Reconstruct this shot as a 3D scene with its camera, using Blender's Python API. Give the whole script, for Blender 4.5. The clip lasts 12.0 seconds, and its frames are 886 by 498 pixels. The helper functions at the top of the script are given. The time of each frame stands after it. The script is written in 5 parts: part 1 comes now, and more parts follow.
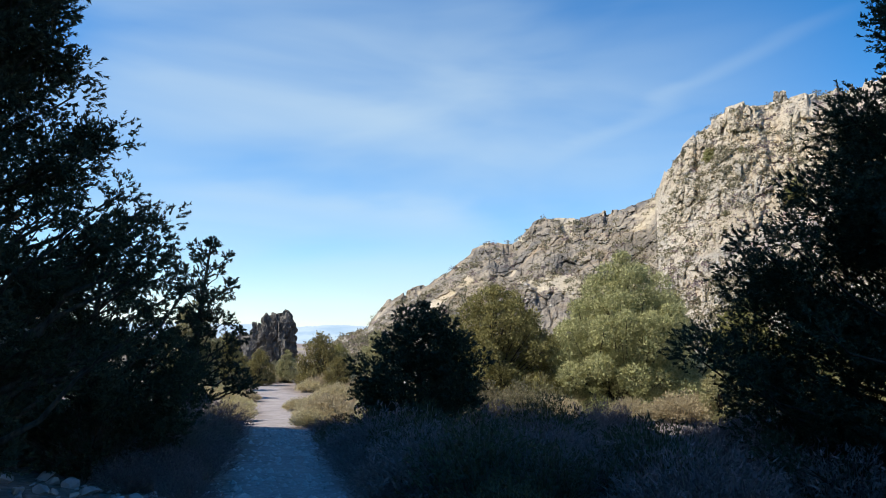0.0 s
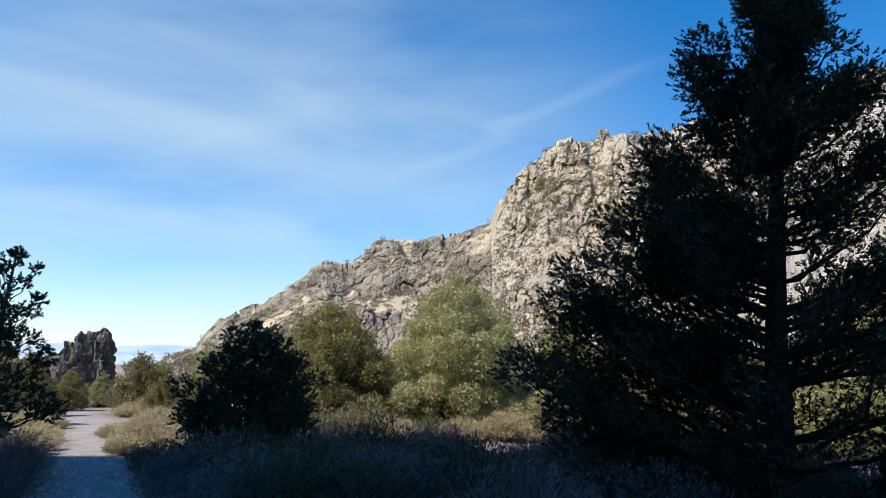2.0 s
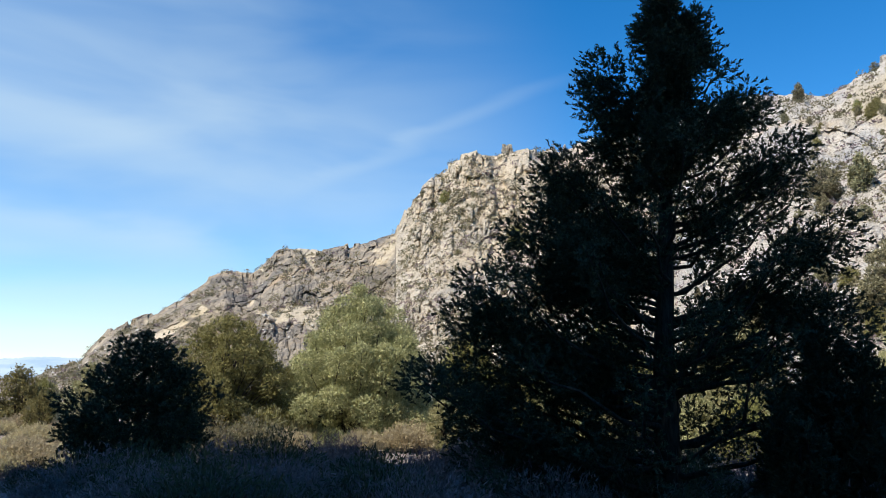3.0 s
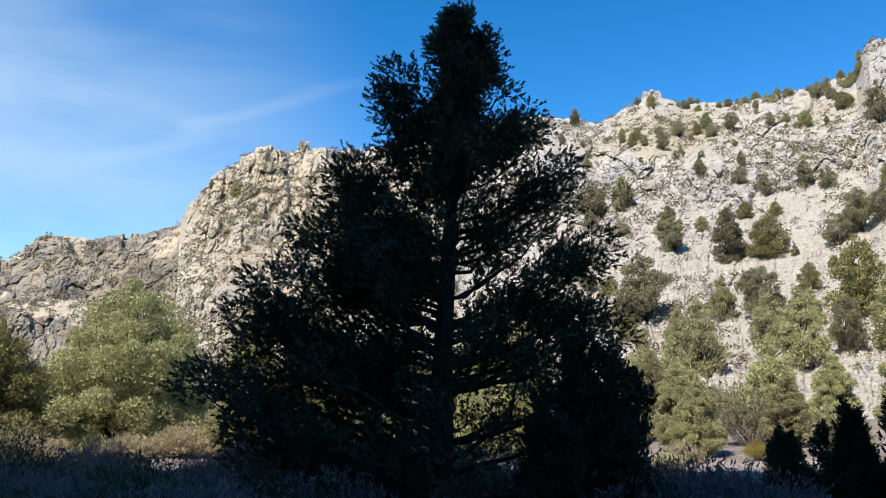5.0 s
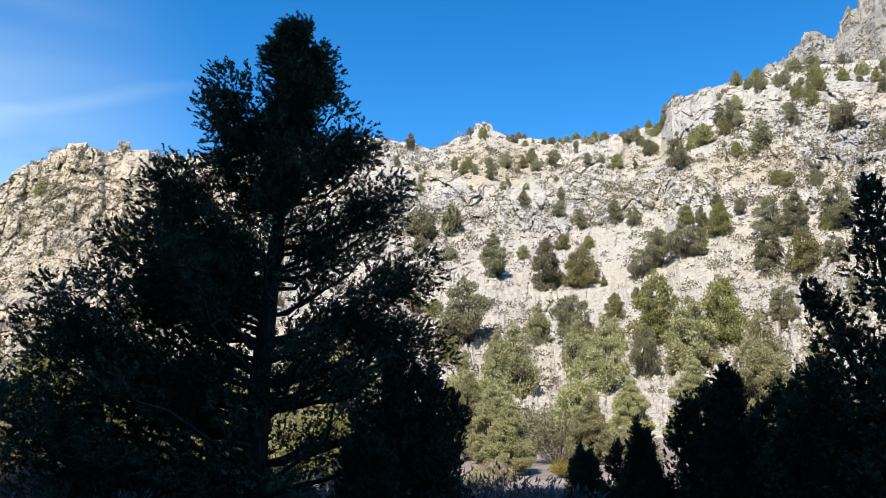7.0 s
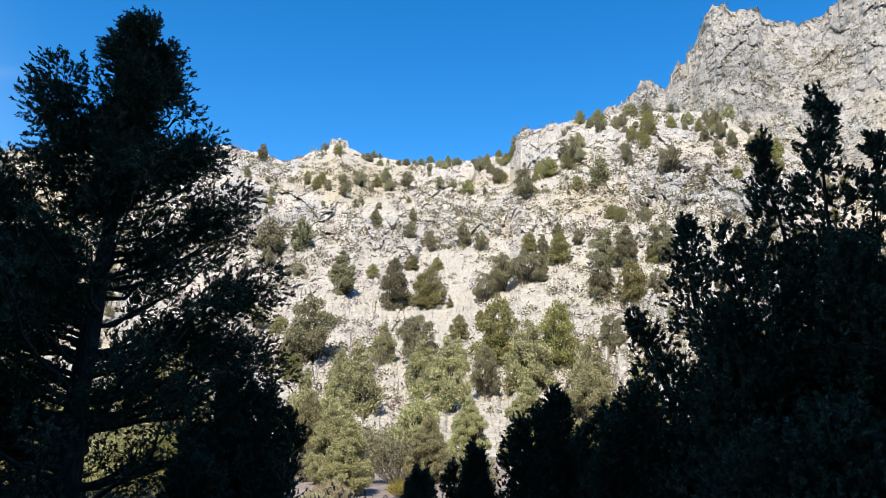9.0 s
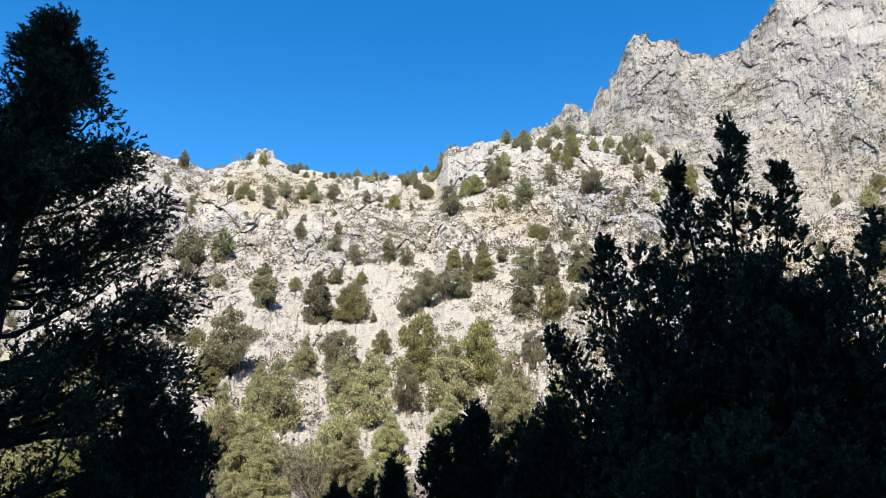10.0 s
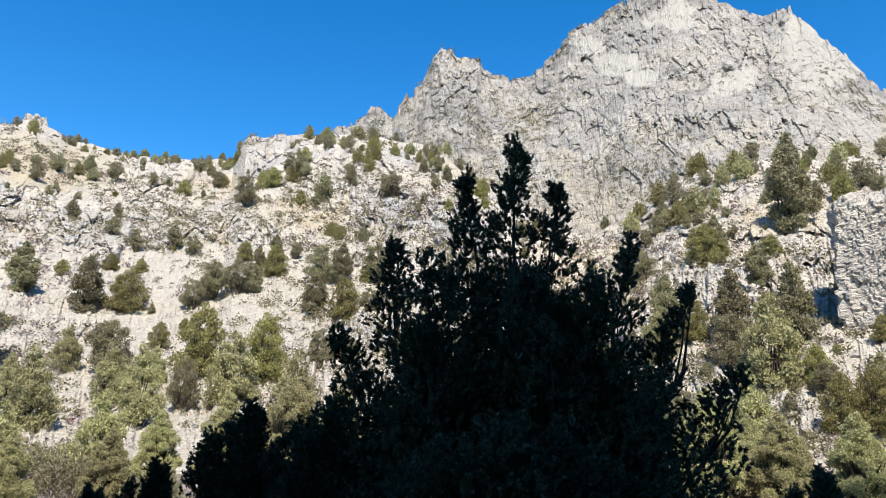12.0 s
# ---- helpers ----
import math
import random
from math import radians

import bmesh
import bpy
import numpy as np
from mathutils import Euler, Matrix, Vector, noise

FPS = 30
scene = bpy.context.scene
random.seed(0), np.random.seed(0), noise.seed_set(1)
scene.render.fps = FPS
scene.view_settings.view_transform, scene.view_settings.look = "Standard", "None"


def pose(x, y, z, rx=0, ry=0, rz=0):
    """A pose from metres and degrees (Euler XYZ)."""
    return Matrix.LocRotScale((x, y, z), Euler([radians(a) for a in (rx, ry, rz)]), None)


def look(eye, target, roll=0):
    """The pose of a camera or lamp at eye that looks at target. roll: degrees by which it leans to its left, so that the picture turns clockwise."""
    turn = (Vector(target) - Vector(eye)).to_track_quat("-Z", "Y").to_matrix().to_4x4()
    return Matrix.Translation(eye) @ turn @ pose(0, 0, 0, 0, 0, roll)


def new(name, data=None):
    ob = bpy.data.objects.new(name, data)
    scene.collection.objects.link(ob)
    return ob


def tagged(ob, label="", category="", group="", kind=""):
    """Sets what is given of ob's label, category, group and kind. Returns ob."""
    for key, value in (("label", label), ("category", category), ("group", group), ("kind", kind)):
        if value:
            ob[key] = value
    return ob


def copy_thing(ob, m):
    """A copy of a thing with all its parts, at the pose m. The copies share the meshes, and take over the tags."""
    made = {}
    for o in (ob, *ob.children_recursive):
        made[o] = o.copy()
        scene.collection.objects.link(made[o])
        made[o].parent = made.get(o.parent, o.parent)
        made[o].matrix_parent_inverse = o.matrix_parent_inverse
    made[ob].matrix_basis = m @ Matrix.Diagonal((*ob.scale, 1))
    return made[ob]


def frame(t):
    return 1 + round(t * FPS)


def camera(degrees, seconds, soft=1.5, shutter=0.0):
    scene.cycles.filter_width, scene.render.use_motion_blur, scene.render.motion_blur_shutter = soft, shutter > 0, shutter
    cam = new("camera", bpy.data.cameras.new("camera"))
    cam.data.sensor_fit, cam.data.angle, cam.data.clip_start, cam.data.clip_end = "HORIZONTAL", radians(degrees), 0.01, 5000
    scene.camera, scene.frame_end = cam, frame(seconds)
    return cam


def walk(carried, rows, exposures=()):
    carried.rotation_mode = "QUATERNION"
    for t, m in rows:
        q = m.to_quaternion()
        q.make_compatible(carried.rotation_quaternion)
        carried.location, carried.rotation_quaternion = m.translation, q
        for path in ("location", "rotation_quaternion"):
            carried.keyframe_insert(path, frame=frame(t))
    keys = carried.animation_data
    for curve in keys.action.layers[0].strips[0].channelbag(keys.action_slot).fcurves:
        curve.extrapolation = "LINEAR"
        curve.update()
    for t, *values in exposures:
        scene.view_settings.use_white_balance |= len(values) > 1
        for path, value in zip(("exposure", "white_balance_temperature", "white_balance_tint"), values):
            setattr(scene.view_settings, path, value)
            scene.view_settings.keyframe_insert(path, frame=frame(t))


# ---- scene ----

# ---------- camera: a slow turn to the right from one standing place ----------
EYE = 1.6
ARM = 0.17
cam = camera(62.6, 12.0, soft=0.6)
TURNS = [  # seconds, heading (degrees to the right of +y), pitch, roll
    (0.0, 0.00, 6.40, 0.00), (0.5, 3.23, 7.15, 0.00), (1.0, 6.08, 7.59, -0.10), (1.5, 9.42, 7.86, -0.05),
    (2.0, 12.66, 8.00, -0.13), (2.5, 16.02, 8.24, -0.05), (3.0, 20.23, 8.84, 0.15), (5.0, 36.62, 8.84, -0.04),
    (5.5, 40.07, 9.15, -0.20), (6.0, 43.04, 9.47, -0.39), (6.5, 46.18, 10.05, -0.69), (7.0, 50.05, 10.45, -0.76),
    (9.0, 61.97, 12.11, -1.25), (9.5, 64.95, 12.89, -1.16), (10.0, 67.95, 13.43, -1.27), (10.5, 71.76, 13.69, -1.03),
    (11.0, 75.52, 13.74, -0.97), (11.5, 79.82, 13.74, -1.38), (12.0, 84.36, 13.77, -1.52),
]


def held(heading, pitch, roll):
    a = radians(heading)
    return pose(ARM * math.sin(a), ARM * math.cos(a), EYE, 0, 0, -heading) @ pose(0, 0, 0, 90 + pitch) @ pose(0, 0, 0, 0, 0, -roll)


walk(cam, [(t, held(h, p, r)) for t, h, p, r in TURNS],
     exposures=[(0.0, 0.63), (3.0, 0.68), (6.0, 0.9), (9.0, 0.97), (12.0, 0.97)])

# ---------- world and sun ----------
SUN_AZ, SUN_EL = -103.0, 50.0      # heading of the sun and its height, degrees


def node(tree, kind, at=None, **inputs):
    n = tree.nodes.new(kind)
    for key, value in inputs.items():
        n.inputs[key.replace("_", " ")].default_value = value
    return n


def build_world():
    world = bpy.data.worlds.new("sky")
    scene.world = world
    world.use_nodes = True
    t = world.node_tree
    t.nodes.clear()
    link = t.links.new
    sky = t.nodes.new("ShaderNodeTexSky")
    sky.sky_type, sky.sun_disc = "NISHITA", False
    sky.sun_elevation, sky.sun_rotation = radians(SUN_EL), radians(SUN_AZ)
    sky.altitude, sky.air_density, sky.dust_density, sky.ozone_density = 1900, 1.0, 0.45, 2.5
    grade = node(t, "ShaderNodeHueSaturation", Hue=0.499, Saturation=1.38, Value=0.98)
    link(sky.outputs[0], grade.inputs["Color"])
    # cirrus: thin streaks drawn out across the sky, thickest down the valley
    tex = t.nodes.new("ShaderNodeTexCoord")
    turn = t.nodes.new("ShaderNodeMapping")
    turn.inputs["Rotation"].default_value = (radians(14), radians(-24), radians(8))
    turn.inputs["Scale"].default_value = (1.5, 1.5, 6.0)
    link(tex.outputs["Generated"], turn.inputs[0])
    streak = node(t, "ShaderNodeTexNoise", Scale=1.6, Detail=4.5, Roughness=0.45, Distortion=0.4)
    link(turn.outputs[0], streak.inputs["Vector"])
    thin = t.nodes.new("ShaderNodeMapRange")
    thin.interpolation_type = "SMOOTHSTEP"
    thin.inputs[1].default_value, thin.inputs[2].default_value = 0.0, 0.9
    link(streak.outputs[0], thin.inputs[0])
    axis = t.nodes.new("ShaderNodeVectorMath")
    axis.operation = "DOT_PRODUCT"
    axis.inputs[1].default_value = (math.sin(radians(-14)), math.cos(radians(-14)), 0.0)
    link(tex.outputs["Generated"], axis.inputs[0])
    where = t.nodes.new("ShaderNodeMapRange")
    where.interpolation_type = "SMOOTHSTEP"
    where.inputs[1].default_value, where.inputs[2].default_value = 0.62, 0.97
    where.inputs[3].default_value, where.inputs[4].default_value = 0.0, 0.74
    link(axis.outputs["Value"], where.inputs[0])
    both = t.nodes.new("ShaderNodeMath")
    both.operation = "MULTIPLY"
    link(thin.outputs[0], both.inputs[0])
    link(where.outputs[0], both.inputs[1])
    veil = both.outputs[0]
    # longer single streaks, each along its own arc: the headings and heights of its ends, its width and its strength
    for (a0, e0), (a1, e1), wide, strong in (((9, 13.2), (29, 20.6), 0.018, 0.10), ((-26, 18.6), (2, 14.6), 0.04, 0.09), ((-22, 11.2), (4, 8.4), 0.04, 0.16)):
        p, q = (Vector((math.sin(radians(a)) * math.cos(radians(e)), math.cos(radians(a)) * math.cos(radians(e)), math.sin(radians(e)))) for a, e in ((a0, e0), (a1, e1)))
        off = t.nodes.new("ShaderNodeVectorMath")
        off.operation = "DOT_PRODUCT"
        off.inputs[1].default_value = p.cross(q).normalized()
        link(tex.outputs["Generated"], off.inputs[0])
        shift = t.nodes.new("ShaderNodeMath")
        shift.operation = "MULTIPLY_ADD"
        shift.inputs[1].default_value = 0.14
        link(streak.outputs[0], shift.inputs[0])
        link(off.outputs["Value"], shift.inputs[2])
        size = t.nodes.new("ShaderNodeMath")
        size.operation = "SUBTRACT"
        size.inputs[1].default_value = 0.07
        link(shift.outputs[0], size.inputs[0])
        whole = t.nodes.new("ShaderNodeMath")
        whole.operation = "ABSOLUTE"
        link(size.outputs[0], whole.inputs[0])
        core = t.nodes.new("ShaderNodeMapRange")
        core.interpolation_type = "SMOOTHSTEP"
        core.inputs[1].default_value, core.inputs[2].default_value = 0.0, wide
        core.inputs[3].default_value, core.inputs[4].default_value = strong, 0.0
        link(whole.outputs[0], core.inputs[0])
        along = t.nodes.new("ShaderNodeVectorMath")
        along.operation = "DOT_PRODUCT"
        along.inputs[1].default_value = (p + q).normalized()
        link(tex.outputs["Generated"], along.inputs[0])
        ends = t.nodes.new("ShaderNodeMapRange")
        ends.interpolation_type = "SMOOTHSTEP"
        reach = p.dot((p + q).normalized())
        ends.inputs[1].default_value, ends.inputs[2].default_value = reach - 0.015, min(0.9995, reach + 0.02)
        link(along.outputs["Value"], ends.inputs[0])
        wisp = t.nodes.new("ShaderNodeMath")
        wisp.operation = "MULTIPLY"
        link(core.outputs[0], wisp.inputs[0])
        link(ends.outputs[0], wisp.inputs[1])
        most = t.nodes.new("ShaderNodeMath")
        most.operation = "ADD"
        most.use_clamp = True
        link(veil, most.inputs[0])
        link(wisp.outputs[0], most.inputs[1])
        veil = most.outputs[0]
    mix = t.nodes.new("ShaderNodeMix")
    mix.data_type = "RGBA"
    mix.inputs[7].default_value = (3.3, 4.1, 4.55, 1)
    link(veil, mix.inputs[0])
    link(grade.outputs[0], mix.inputs[6])
    back = node(t, "ShaderNodeBackground", Strength=0.13)
    link(mix.outputs[2], back.inputs["Color"])
    out = t.nodes.new("ShaderNodeOutputWorld")
    link(back.outputs[0], out.inputs[0])


build_world()
sun_data = bpy.data.lights.new("sun", "SUN")
sun_data.energy, sun_data.angle, sun_data.color = 4.2, radians(0.53), (1.0, 0.93, 0.82)
sun = new("sun", sun_data)
_a, _e = radians(SUN_AZ), radians(SUN_EL)
SUN_WAY = Vector((math.sin(_a) * math.cos(_e), math.cos(_a) * math.cos(_e), math.sin(_e)))
sun.matrix_world = look(SUN_WAY * 200, (0, 0, 0))


# ---------- materials ----------
def ramp(t, stops):
    n = t.nodes.new("ShaderNodeValToRGB")
    while len(n.color_ramp.elements) < len(stops):
        n.color_ramp.elements.new(0.5)
    for el, (at, colour) in zip(n.color_ramp.elements, stops):
        el.position, el.color = at, (*colour, 1)
    return n


def start_material(name, rough):
    m = bpy.data.materials.new(name)
    m.use_nodes = True
    t = m.node_tree
    b = t.nodes["Principled BSDF"]
    b.inputs["Roughness"].default_value = rough
    b.inputs["Specular IOR Level"].default_value = 0.2
    return m, t, b


def blend(t, mode, fac, a, b):
    n = t.nodes.new("ShaderNodeMix")
    n.data_type, n.blend_type = "RGBA", mode
    for socket, value in ((n.inputs[0], fac), (n.inputs[6], a), (n.inputs[7], b)):
        if isinstance(value, bpy.types.NodeSocket):
            t.links.new(value, socket)
        else:
            socket.default_value = value if isinstance(value, float) else (*value, 1)
    return n.outputs[2]


def noise_tex(t, vector, scale, detail=4.0, rough=0.6, distort=0.0):
    n = node(t, "ShaderNodeTexNoise", Scale=scale, Detail=detail, Roughness=rough, Distortion=distort)
    t.links.new(vector, n.inputs["Vector"])
    return n.outputs[0]


def span(t, value, a, b, c=0.0, d=1.0):
    n = t.nodes.new("ShaderNodeMapRange")
    n.inputs[1].default_value, n.inputs[2].default_value = a, b
    n.inputs[3].default_value, n.inputs[4].default_value = c, d
    t.links.new(value, n.inputs[0])
    return n.outputs[0]


def rock_material(name, pale, mid, dark, stain, soil, bump=0.6, grain=1.0, web=0.15, ash=(0.33, 0.32, 0.31), tallness=0.35, pit=(0.54, 0.70, 0.6), bed=0.035):
    """Fractured rock with joints and stains, and gravelly soil on the gentler ground."""
    m, t, b = start_material(name, 0.92)
    pos = t.nodes.new("ShaderNodeNewGeometry")
    P = pos.outputs["Position"]
    tall = t.nodes.new("ShaderNodeMapping")
    tall.inputs["Scale"].default_value = (1.0, 1.0, tallness)
    t.links.new(P, tall.inputs[0])
    broad = noise_tex(t, P, bed, 6, 0.62, 0.4)
    mass = ramp(t, [(0.36, mid), (0.47, pale), (0.56, pale), (0.66, mid)])
    t.links.new(broad, mass.inputs[0])
    patch = noise_tex(t, tall.outputs[0], 0.16 * grain, 6, 0.65, 0.6)
    colour = blend(t, "MIX", span(t, patch, 0.47, 0.68), mass.outputs[0], mid)
    rust = noise_tex(t, tall.outputs[0], 0.09 * grain, 5, 0.6, 1.0)
    colour = blend(t, "MIX", span(t, rust, 0.56, 0.74, 0.0, 0.75), colour, stain)
    colour = blend(t, "MIX", span(t, noise_tex(t, P, 1.57 * bed, 6, 0.62, 0.5), 0.53, 0.64, 0.0, 0.85), colour, ash)
    # joints between the blocks, at two sizes
    joints = []
    for size, width in ((0.38, 0.07), (1.3, 0.10)):
        v = node(t, "ShaderNodeTexVoronoi", Scale=size * grain)
        v.feature = "DISTANCE_TO_EDGE"
        warp = t.nodes.new("ShaderNodeVectorMath")
        warp.operation = "MULTIPLY_ADD"
        nz = node(t, "ShaderNodeTexNoise", Scale=0.5 * grain, Detail=4.0)
        t.links.new(P, nz.inputs["Vector"])
        t.links.new(nz.outputs["Color"], warp.inputs[0])
        warp.inputs[1].default_value = (2.2, 2.2, 1.2)
        t.links.new(tall.outputs[0], warp.inputs[2])
        t.links.new(warp.outputs[0], v.inputs["Vector"])
        joints.append(span(t, v.outputs["Distance"], 0.0, width))
    crack = t.nodes.new("ShaderNodeMath")
    crack.operation = "MULTIPLY"
    t.links.new(joints[0], crack.inputs[0])
    t.links.new(joints[1], crack.inputs[1])
    fine = noise_tex(t, P, 1.6 * grain, 6, 0.7)
    speck = noise_tex(t, P, 5.0 * grain, 3, 0.6)
    pits = noise_tex(t, P, 0.45 * grain, 8, 0.72)
    colour = blend(t, "MIX", span(t, pits, pit[0], pit[1], 0.0, pit[2]), colour, dark)
    colour = blend(t, "MIX", span(t, fine, 0.52, 0.66, 0.0, 0.7), colour, dark)
    colour = blend(t, "MIX", span(t, crack.outputs[0], 0.0, 1.0, web, 0.0), colour, dark)
    # warm ground of its own, and gravelly scree between the outcrops
    warm, loose = t.nodes.new("ShaderNodeAttribute"), t.nodes.new("ShaderNodeAttribute")
    warm.attribute_name, loose.attribute_name = "ochre", "scree"
    colour = blend(t, "MULTIPLY", span(t, warm.outputs["Fac"], 0, 1, 0.0, 0.8), colour, (1.0, 0.955, 0.86))
    scree = ramp(t, [(0.35, tuple(0.75 * c for c in soil)), (0.5, soil), (0.7, tuple(min(0.8, 1.15 * c) for c in soil))])
    t.links.new(speck, scree.inputs[0])
    earth = blend(t, "MULTIPLY", span(t, warm.outputs["Fac"], 0, 1, 0.0, 0.9), scree.outputs[0], (0.96, 0.90, 0.76))
    colour = blend(t, "MIX", span(t, loose.outputs["Fac"], 0.25, 0.75), colour, earth)
    t.links.new(colour, b.inputs["Base Color"])
    height = t.nodes.new("ShaderNodeMath")
    height.operation = "ADD"
    t.links.new(fine, height.inputs[0])
    t.links.new(span(t, crack.outputs[0], 0.0, 1.0, 0.0, 0.35), height.inputs[1])
    n = node(t, "ShaderNodeBump", Strength=bump, Distance=0.5)
    t.links.new(height.outputs[0], n.inputs["Height"])
    t.links.new(n.outputs[0], b.inputs["Normal"])
    return m


def leaf_material(name, dark, light, through_light=0.38):
    """Foliage: each tuft takes its own shade, each plant its own cast."""
    m, t, b = start_material(name, 0.65)
    geo = t.nodes.new("ShaderNodeNewGeometry")
    info = t.nodes.new("ShaderNodeObjectInfo")
    r = ramp(t, [(0.0, dark), (0.6, tuple(0.5 * (a + c) for a, c in zip(dark, light))), (1.0, light)])
    t.links.new(geo.outputs["Random Per Island"], r.inputs[0])
    hue = node(t, "ShaderNodeHueSaturation", Saturation=1.0)
    t.links.new(r.outputs[0], hue.inputs["Color"])
    t.links.new(span(t, info.outputs["Random"], 0, 1, 0.482, 0.515), hue.inputs["Hue"])
    t.links.new(span(t, info.outputs["Random"], 0, 1, 0.85, 1.18), hue.inputs["Value"])
    t.links.new(hue.outputs[0], b.inputs["Base Color"])
    glow = t.nodes.new("ShaderNodeBsdfTranslucent")
    t.links.new(hue.outputs[0], glow.inputs[0])
    mix = t.nodes.new("ShaderNodeMixShader")
    mix.inputs[0].default_value = through_light
    t.links.new(b.outputs[0], mix.inputs[1])
    t.links.new(glow.outputs[0], mix.inputs[2])
    t.links.new(mix.outputs[0], t.nodes["Material Output"].inputs[0])
    return m


def bark_material(name, dark, light):
    m, t, b = start_material(name, 0.9)
    tex = t.nodes.new("ShaderNodeTexCoord")
    stretch = t.nodes.new("ShaderNodeMapping")
    stretch.inputs["Scale"].default_value = (14, 14, 2.5)
    t.links.new(tex.outputs["Object"], stretch.inputs[0])
    f = noise_tex(t, stretch.outputs[0], 1.5, 6, 0.7, 0.4)
    r = ramp(t, [(0.35, dark), (0.65, light)])
    t.links.new(f, r.inputs[0])
    t.links.new(r.outputs[0], b.inputs["Base Color"])
    n = node(t, "ShaderNodeBump", Strength=0.8, Distance=0.03)
    t.links.new(f, n.inputs["Height"])
    t.links.new(n.outputs[0], b.inputs["Normal"])
    return m


def ground_material():
    """Gravelly desert soil: stones, dust and litter; the trodden path is paler and finer."""
    m, t, b = start_material("desert_soil", 0.95)
    pos = t.nodes.new("ShaderNodeNewGeometry")
    P = pos.outputs["Position"]
    mark = t.nodes.new("ShaderNodeAttribute")
    mark.attribute_name = "path"
    broad = noise_tex(t, P, 0.35, 6, 0.6)
    soil = ramp(t, [(0.3, (0.16, 0.125, 0.11)), (0.55, (0.25, 0.205, 0.175)), (0.75, (0.33, 0.275, 0.24))])
    t.links.new(broad, soil.inputs[0])
    track = ramp(t, [(0.3, (0.23, 0.205, 0.205)), (0.7, (0.39, 0.35, 0.34))])
    t.links.new(noise_tex(t, P, 1.7, 5, 0.6), track.inputs[0])
    colour = blend(t, "MIX", mark.outputs["Fac"], soil.outputs[0], track.outputs[0])
    fine = noise_tex(t, P, 14.0, 5, 0.7)
    v = node(t, "ShaderNodeTexVoronoi", Scale=11.0)
    t.links.new(P, v.inputs["Vector"])
    colour = blend(t, "MIX", span(t, v.outputs["Distance"], 0.12, 0.5, 0.55, 0.0), colour, (0.42, 0.39, 0.35))
    colour = blend(t, "MIX", span(t, fine, 0.52, 0.7, 0.0, 0.6), colour, (0.09, 0.075, 0.055))
    t.links.new(colour, b.inputs["Base Color"])
    add = t.nodes.new("ShaderNodeMath")
    add.operation = "SUBTRACT"
    t.links.new(fine, add.inputs[0])
    t.links.new(v.outputs["Distance"], add.inputs[1])
    n = node(t, "ShaderNodeBump", Strength=0.7, Distance=0.04)
    t.links.new(add.outputs[0], n.inputs["Height"])
    t.links.new(n.outputs[0], b.inputs["Normal"])
    return m


def plain_material(name, a, c, scale, rough=0.9):
    m, t, b = start_material(name, rough)
    pos = t.nodes.new("ShaderNodeNewGeometry")
    r = ramp(t, [(0.35, a), (0.65, c)])
    t.links.new(noise_tex(t, pos.outputs["Position"], scale, 6, 0.65), r.inputs[0])
    t.links.new(r.outputs[0], b.inputs["Base Color"])
    return m


TAN_ROCK = rock_material("tan_rock", (0.57, 0.515, 0.435), (0.47, 0.435, 0.38), (0.15, 0.13, 0.108), (0.48, 0.385, 0.26), (0.475, 0.43, 0.36), tallness=1.0, bump=0.8, pit=(0.56, 0.70, 0.55), ash=(0.41, 0.395, 0.375))
COLUMN_ROCK = rock_material("column_rock", (0.50, 0.465, 0.41), (0.43, 0.405, 0.365), (0.16, 0.145, 0.125), (0.44, 0.38, 0.29), (0.42, 0.38, 0.31), grain=1.4, web=0.12, tallness=1.6, ash=(0.38, 0.365, 0.345))
BUFF_ROCK = rock_material("buff_rock", (0.62, 0.54, 0.425), (0.51, 0.445, 0.35), (0.14, 0.118, 0.092), (0.52, 0.37, 0.22), (0.50, 0.43, 0.325), ash=(0.40, 0.375, 0.335), bump=0.9, pit=(0.56, 0.71, 0.5))
GREY_ROCK = rock_material("grey_rock", (0.43, 0.395, 0.34), (0.32, 0.30, 0.275), (0.09, 0.083, 0.075), (0.40, 0.345, 0.255), (0.405, 0.38, 0.33), grain=0.9, web=0.08, pit=(0.49, 0.65, 0.65), ash=(0.25, 0.238, 0.222), bed=0.017, bump=0.9)
DARK_ROCK = rock_material("dark_rock", (0.35, 0.295, 0.22), (0.19, 0.168, 0.14), (0.055, 0.05, 0.044), (0.46, 0.32, 0.18), (0.48, 0.41, 0.30), pit=(0.54, 0.68, 0.65), ash=(0.155, 0.143, 0.128), bed=0.06)
# Ridge rock made darker: dark stone with the spire's partial shade put into the colour.
SHADED_SPIRE_ROCK = rock_material("shaded_spire_rock", (0.20, 0.18, 0.155), (0.125, 0.115, 0.103), (0.05, 0.046, 0.042), (0.27, 0.21, 0.14), (0.3, 0.26, 0.2), pit=(0.52, 0.66, 0.65), ash=(0.12, 0.114, 0.107), bed=0.06)
SOIL = ground_material()
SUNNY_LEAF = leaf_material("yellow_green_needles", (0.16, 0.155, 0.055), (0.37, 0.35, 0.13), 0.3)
PINE_LEAF = leaf_material("pinyon_needles", (0.045, 0.052, 0.032), (0.10, 0.112, 0.06), 0.2)
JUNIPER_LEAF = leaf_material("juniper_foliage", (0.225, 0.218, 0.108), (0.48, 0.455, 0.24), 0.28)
OLIVE_LEAF = leaf_material("olive_foliage", (0.14, 0.13, 0.075), (0.33, 0.305, 0.175), 0.2)
SAGE_LEAF = leaf_material("sage_leaves", (0.16, 0.12, 0.118), (0.33, 0.25, 0.245), 0.2)
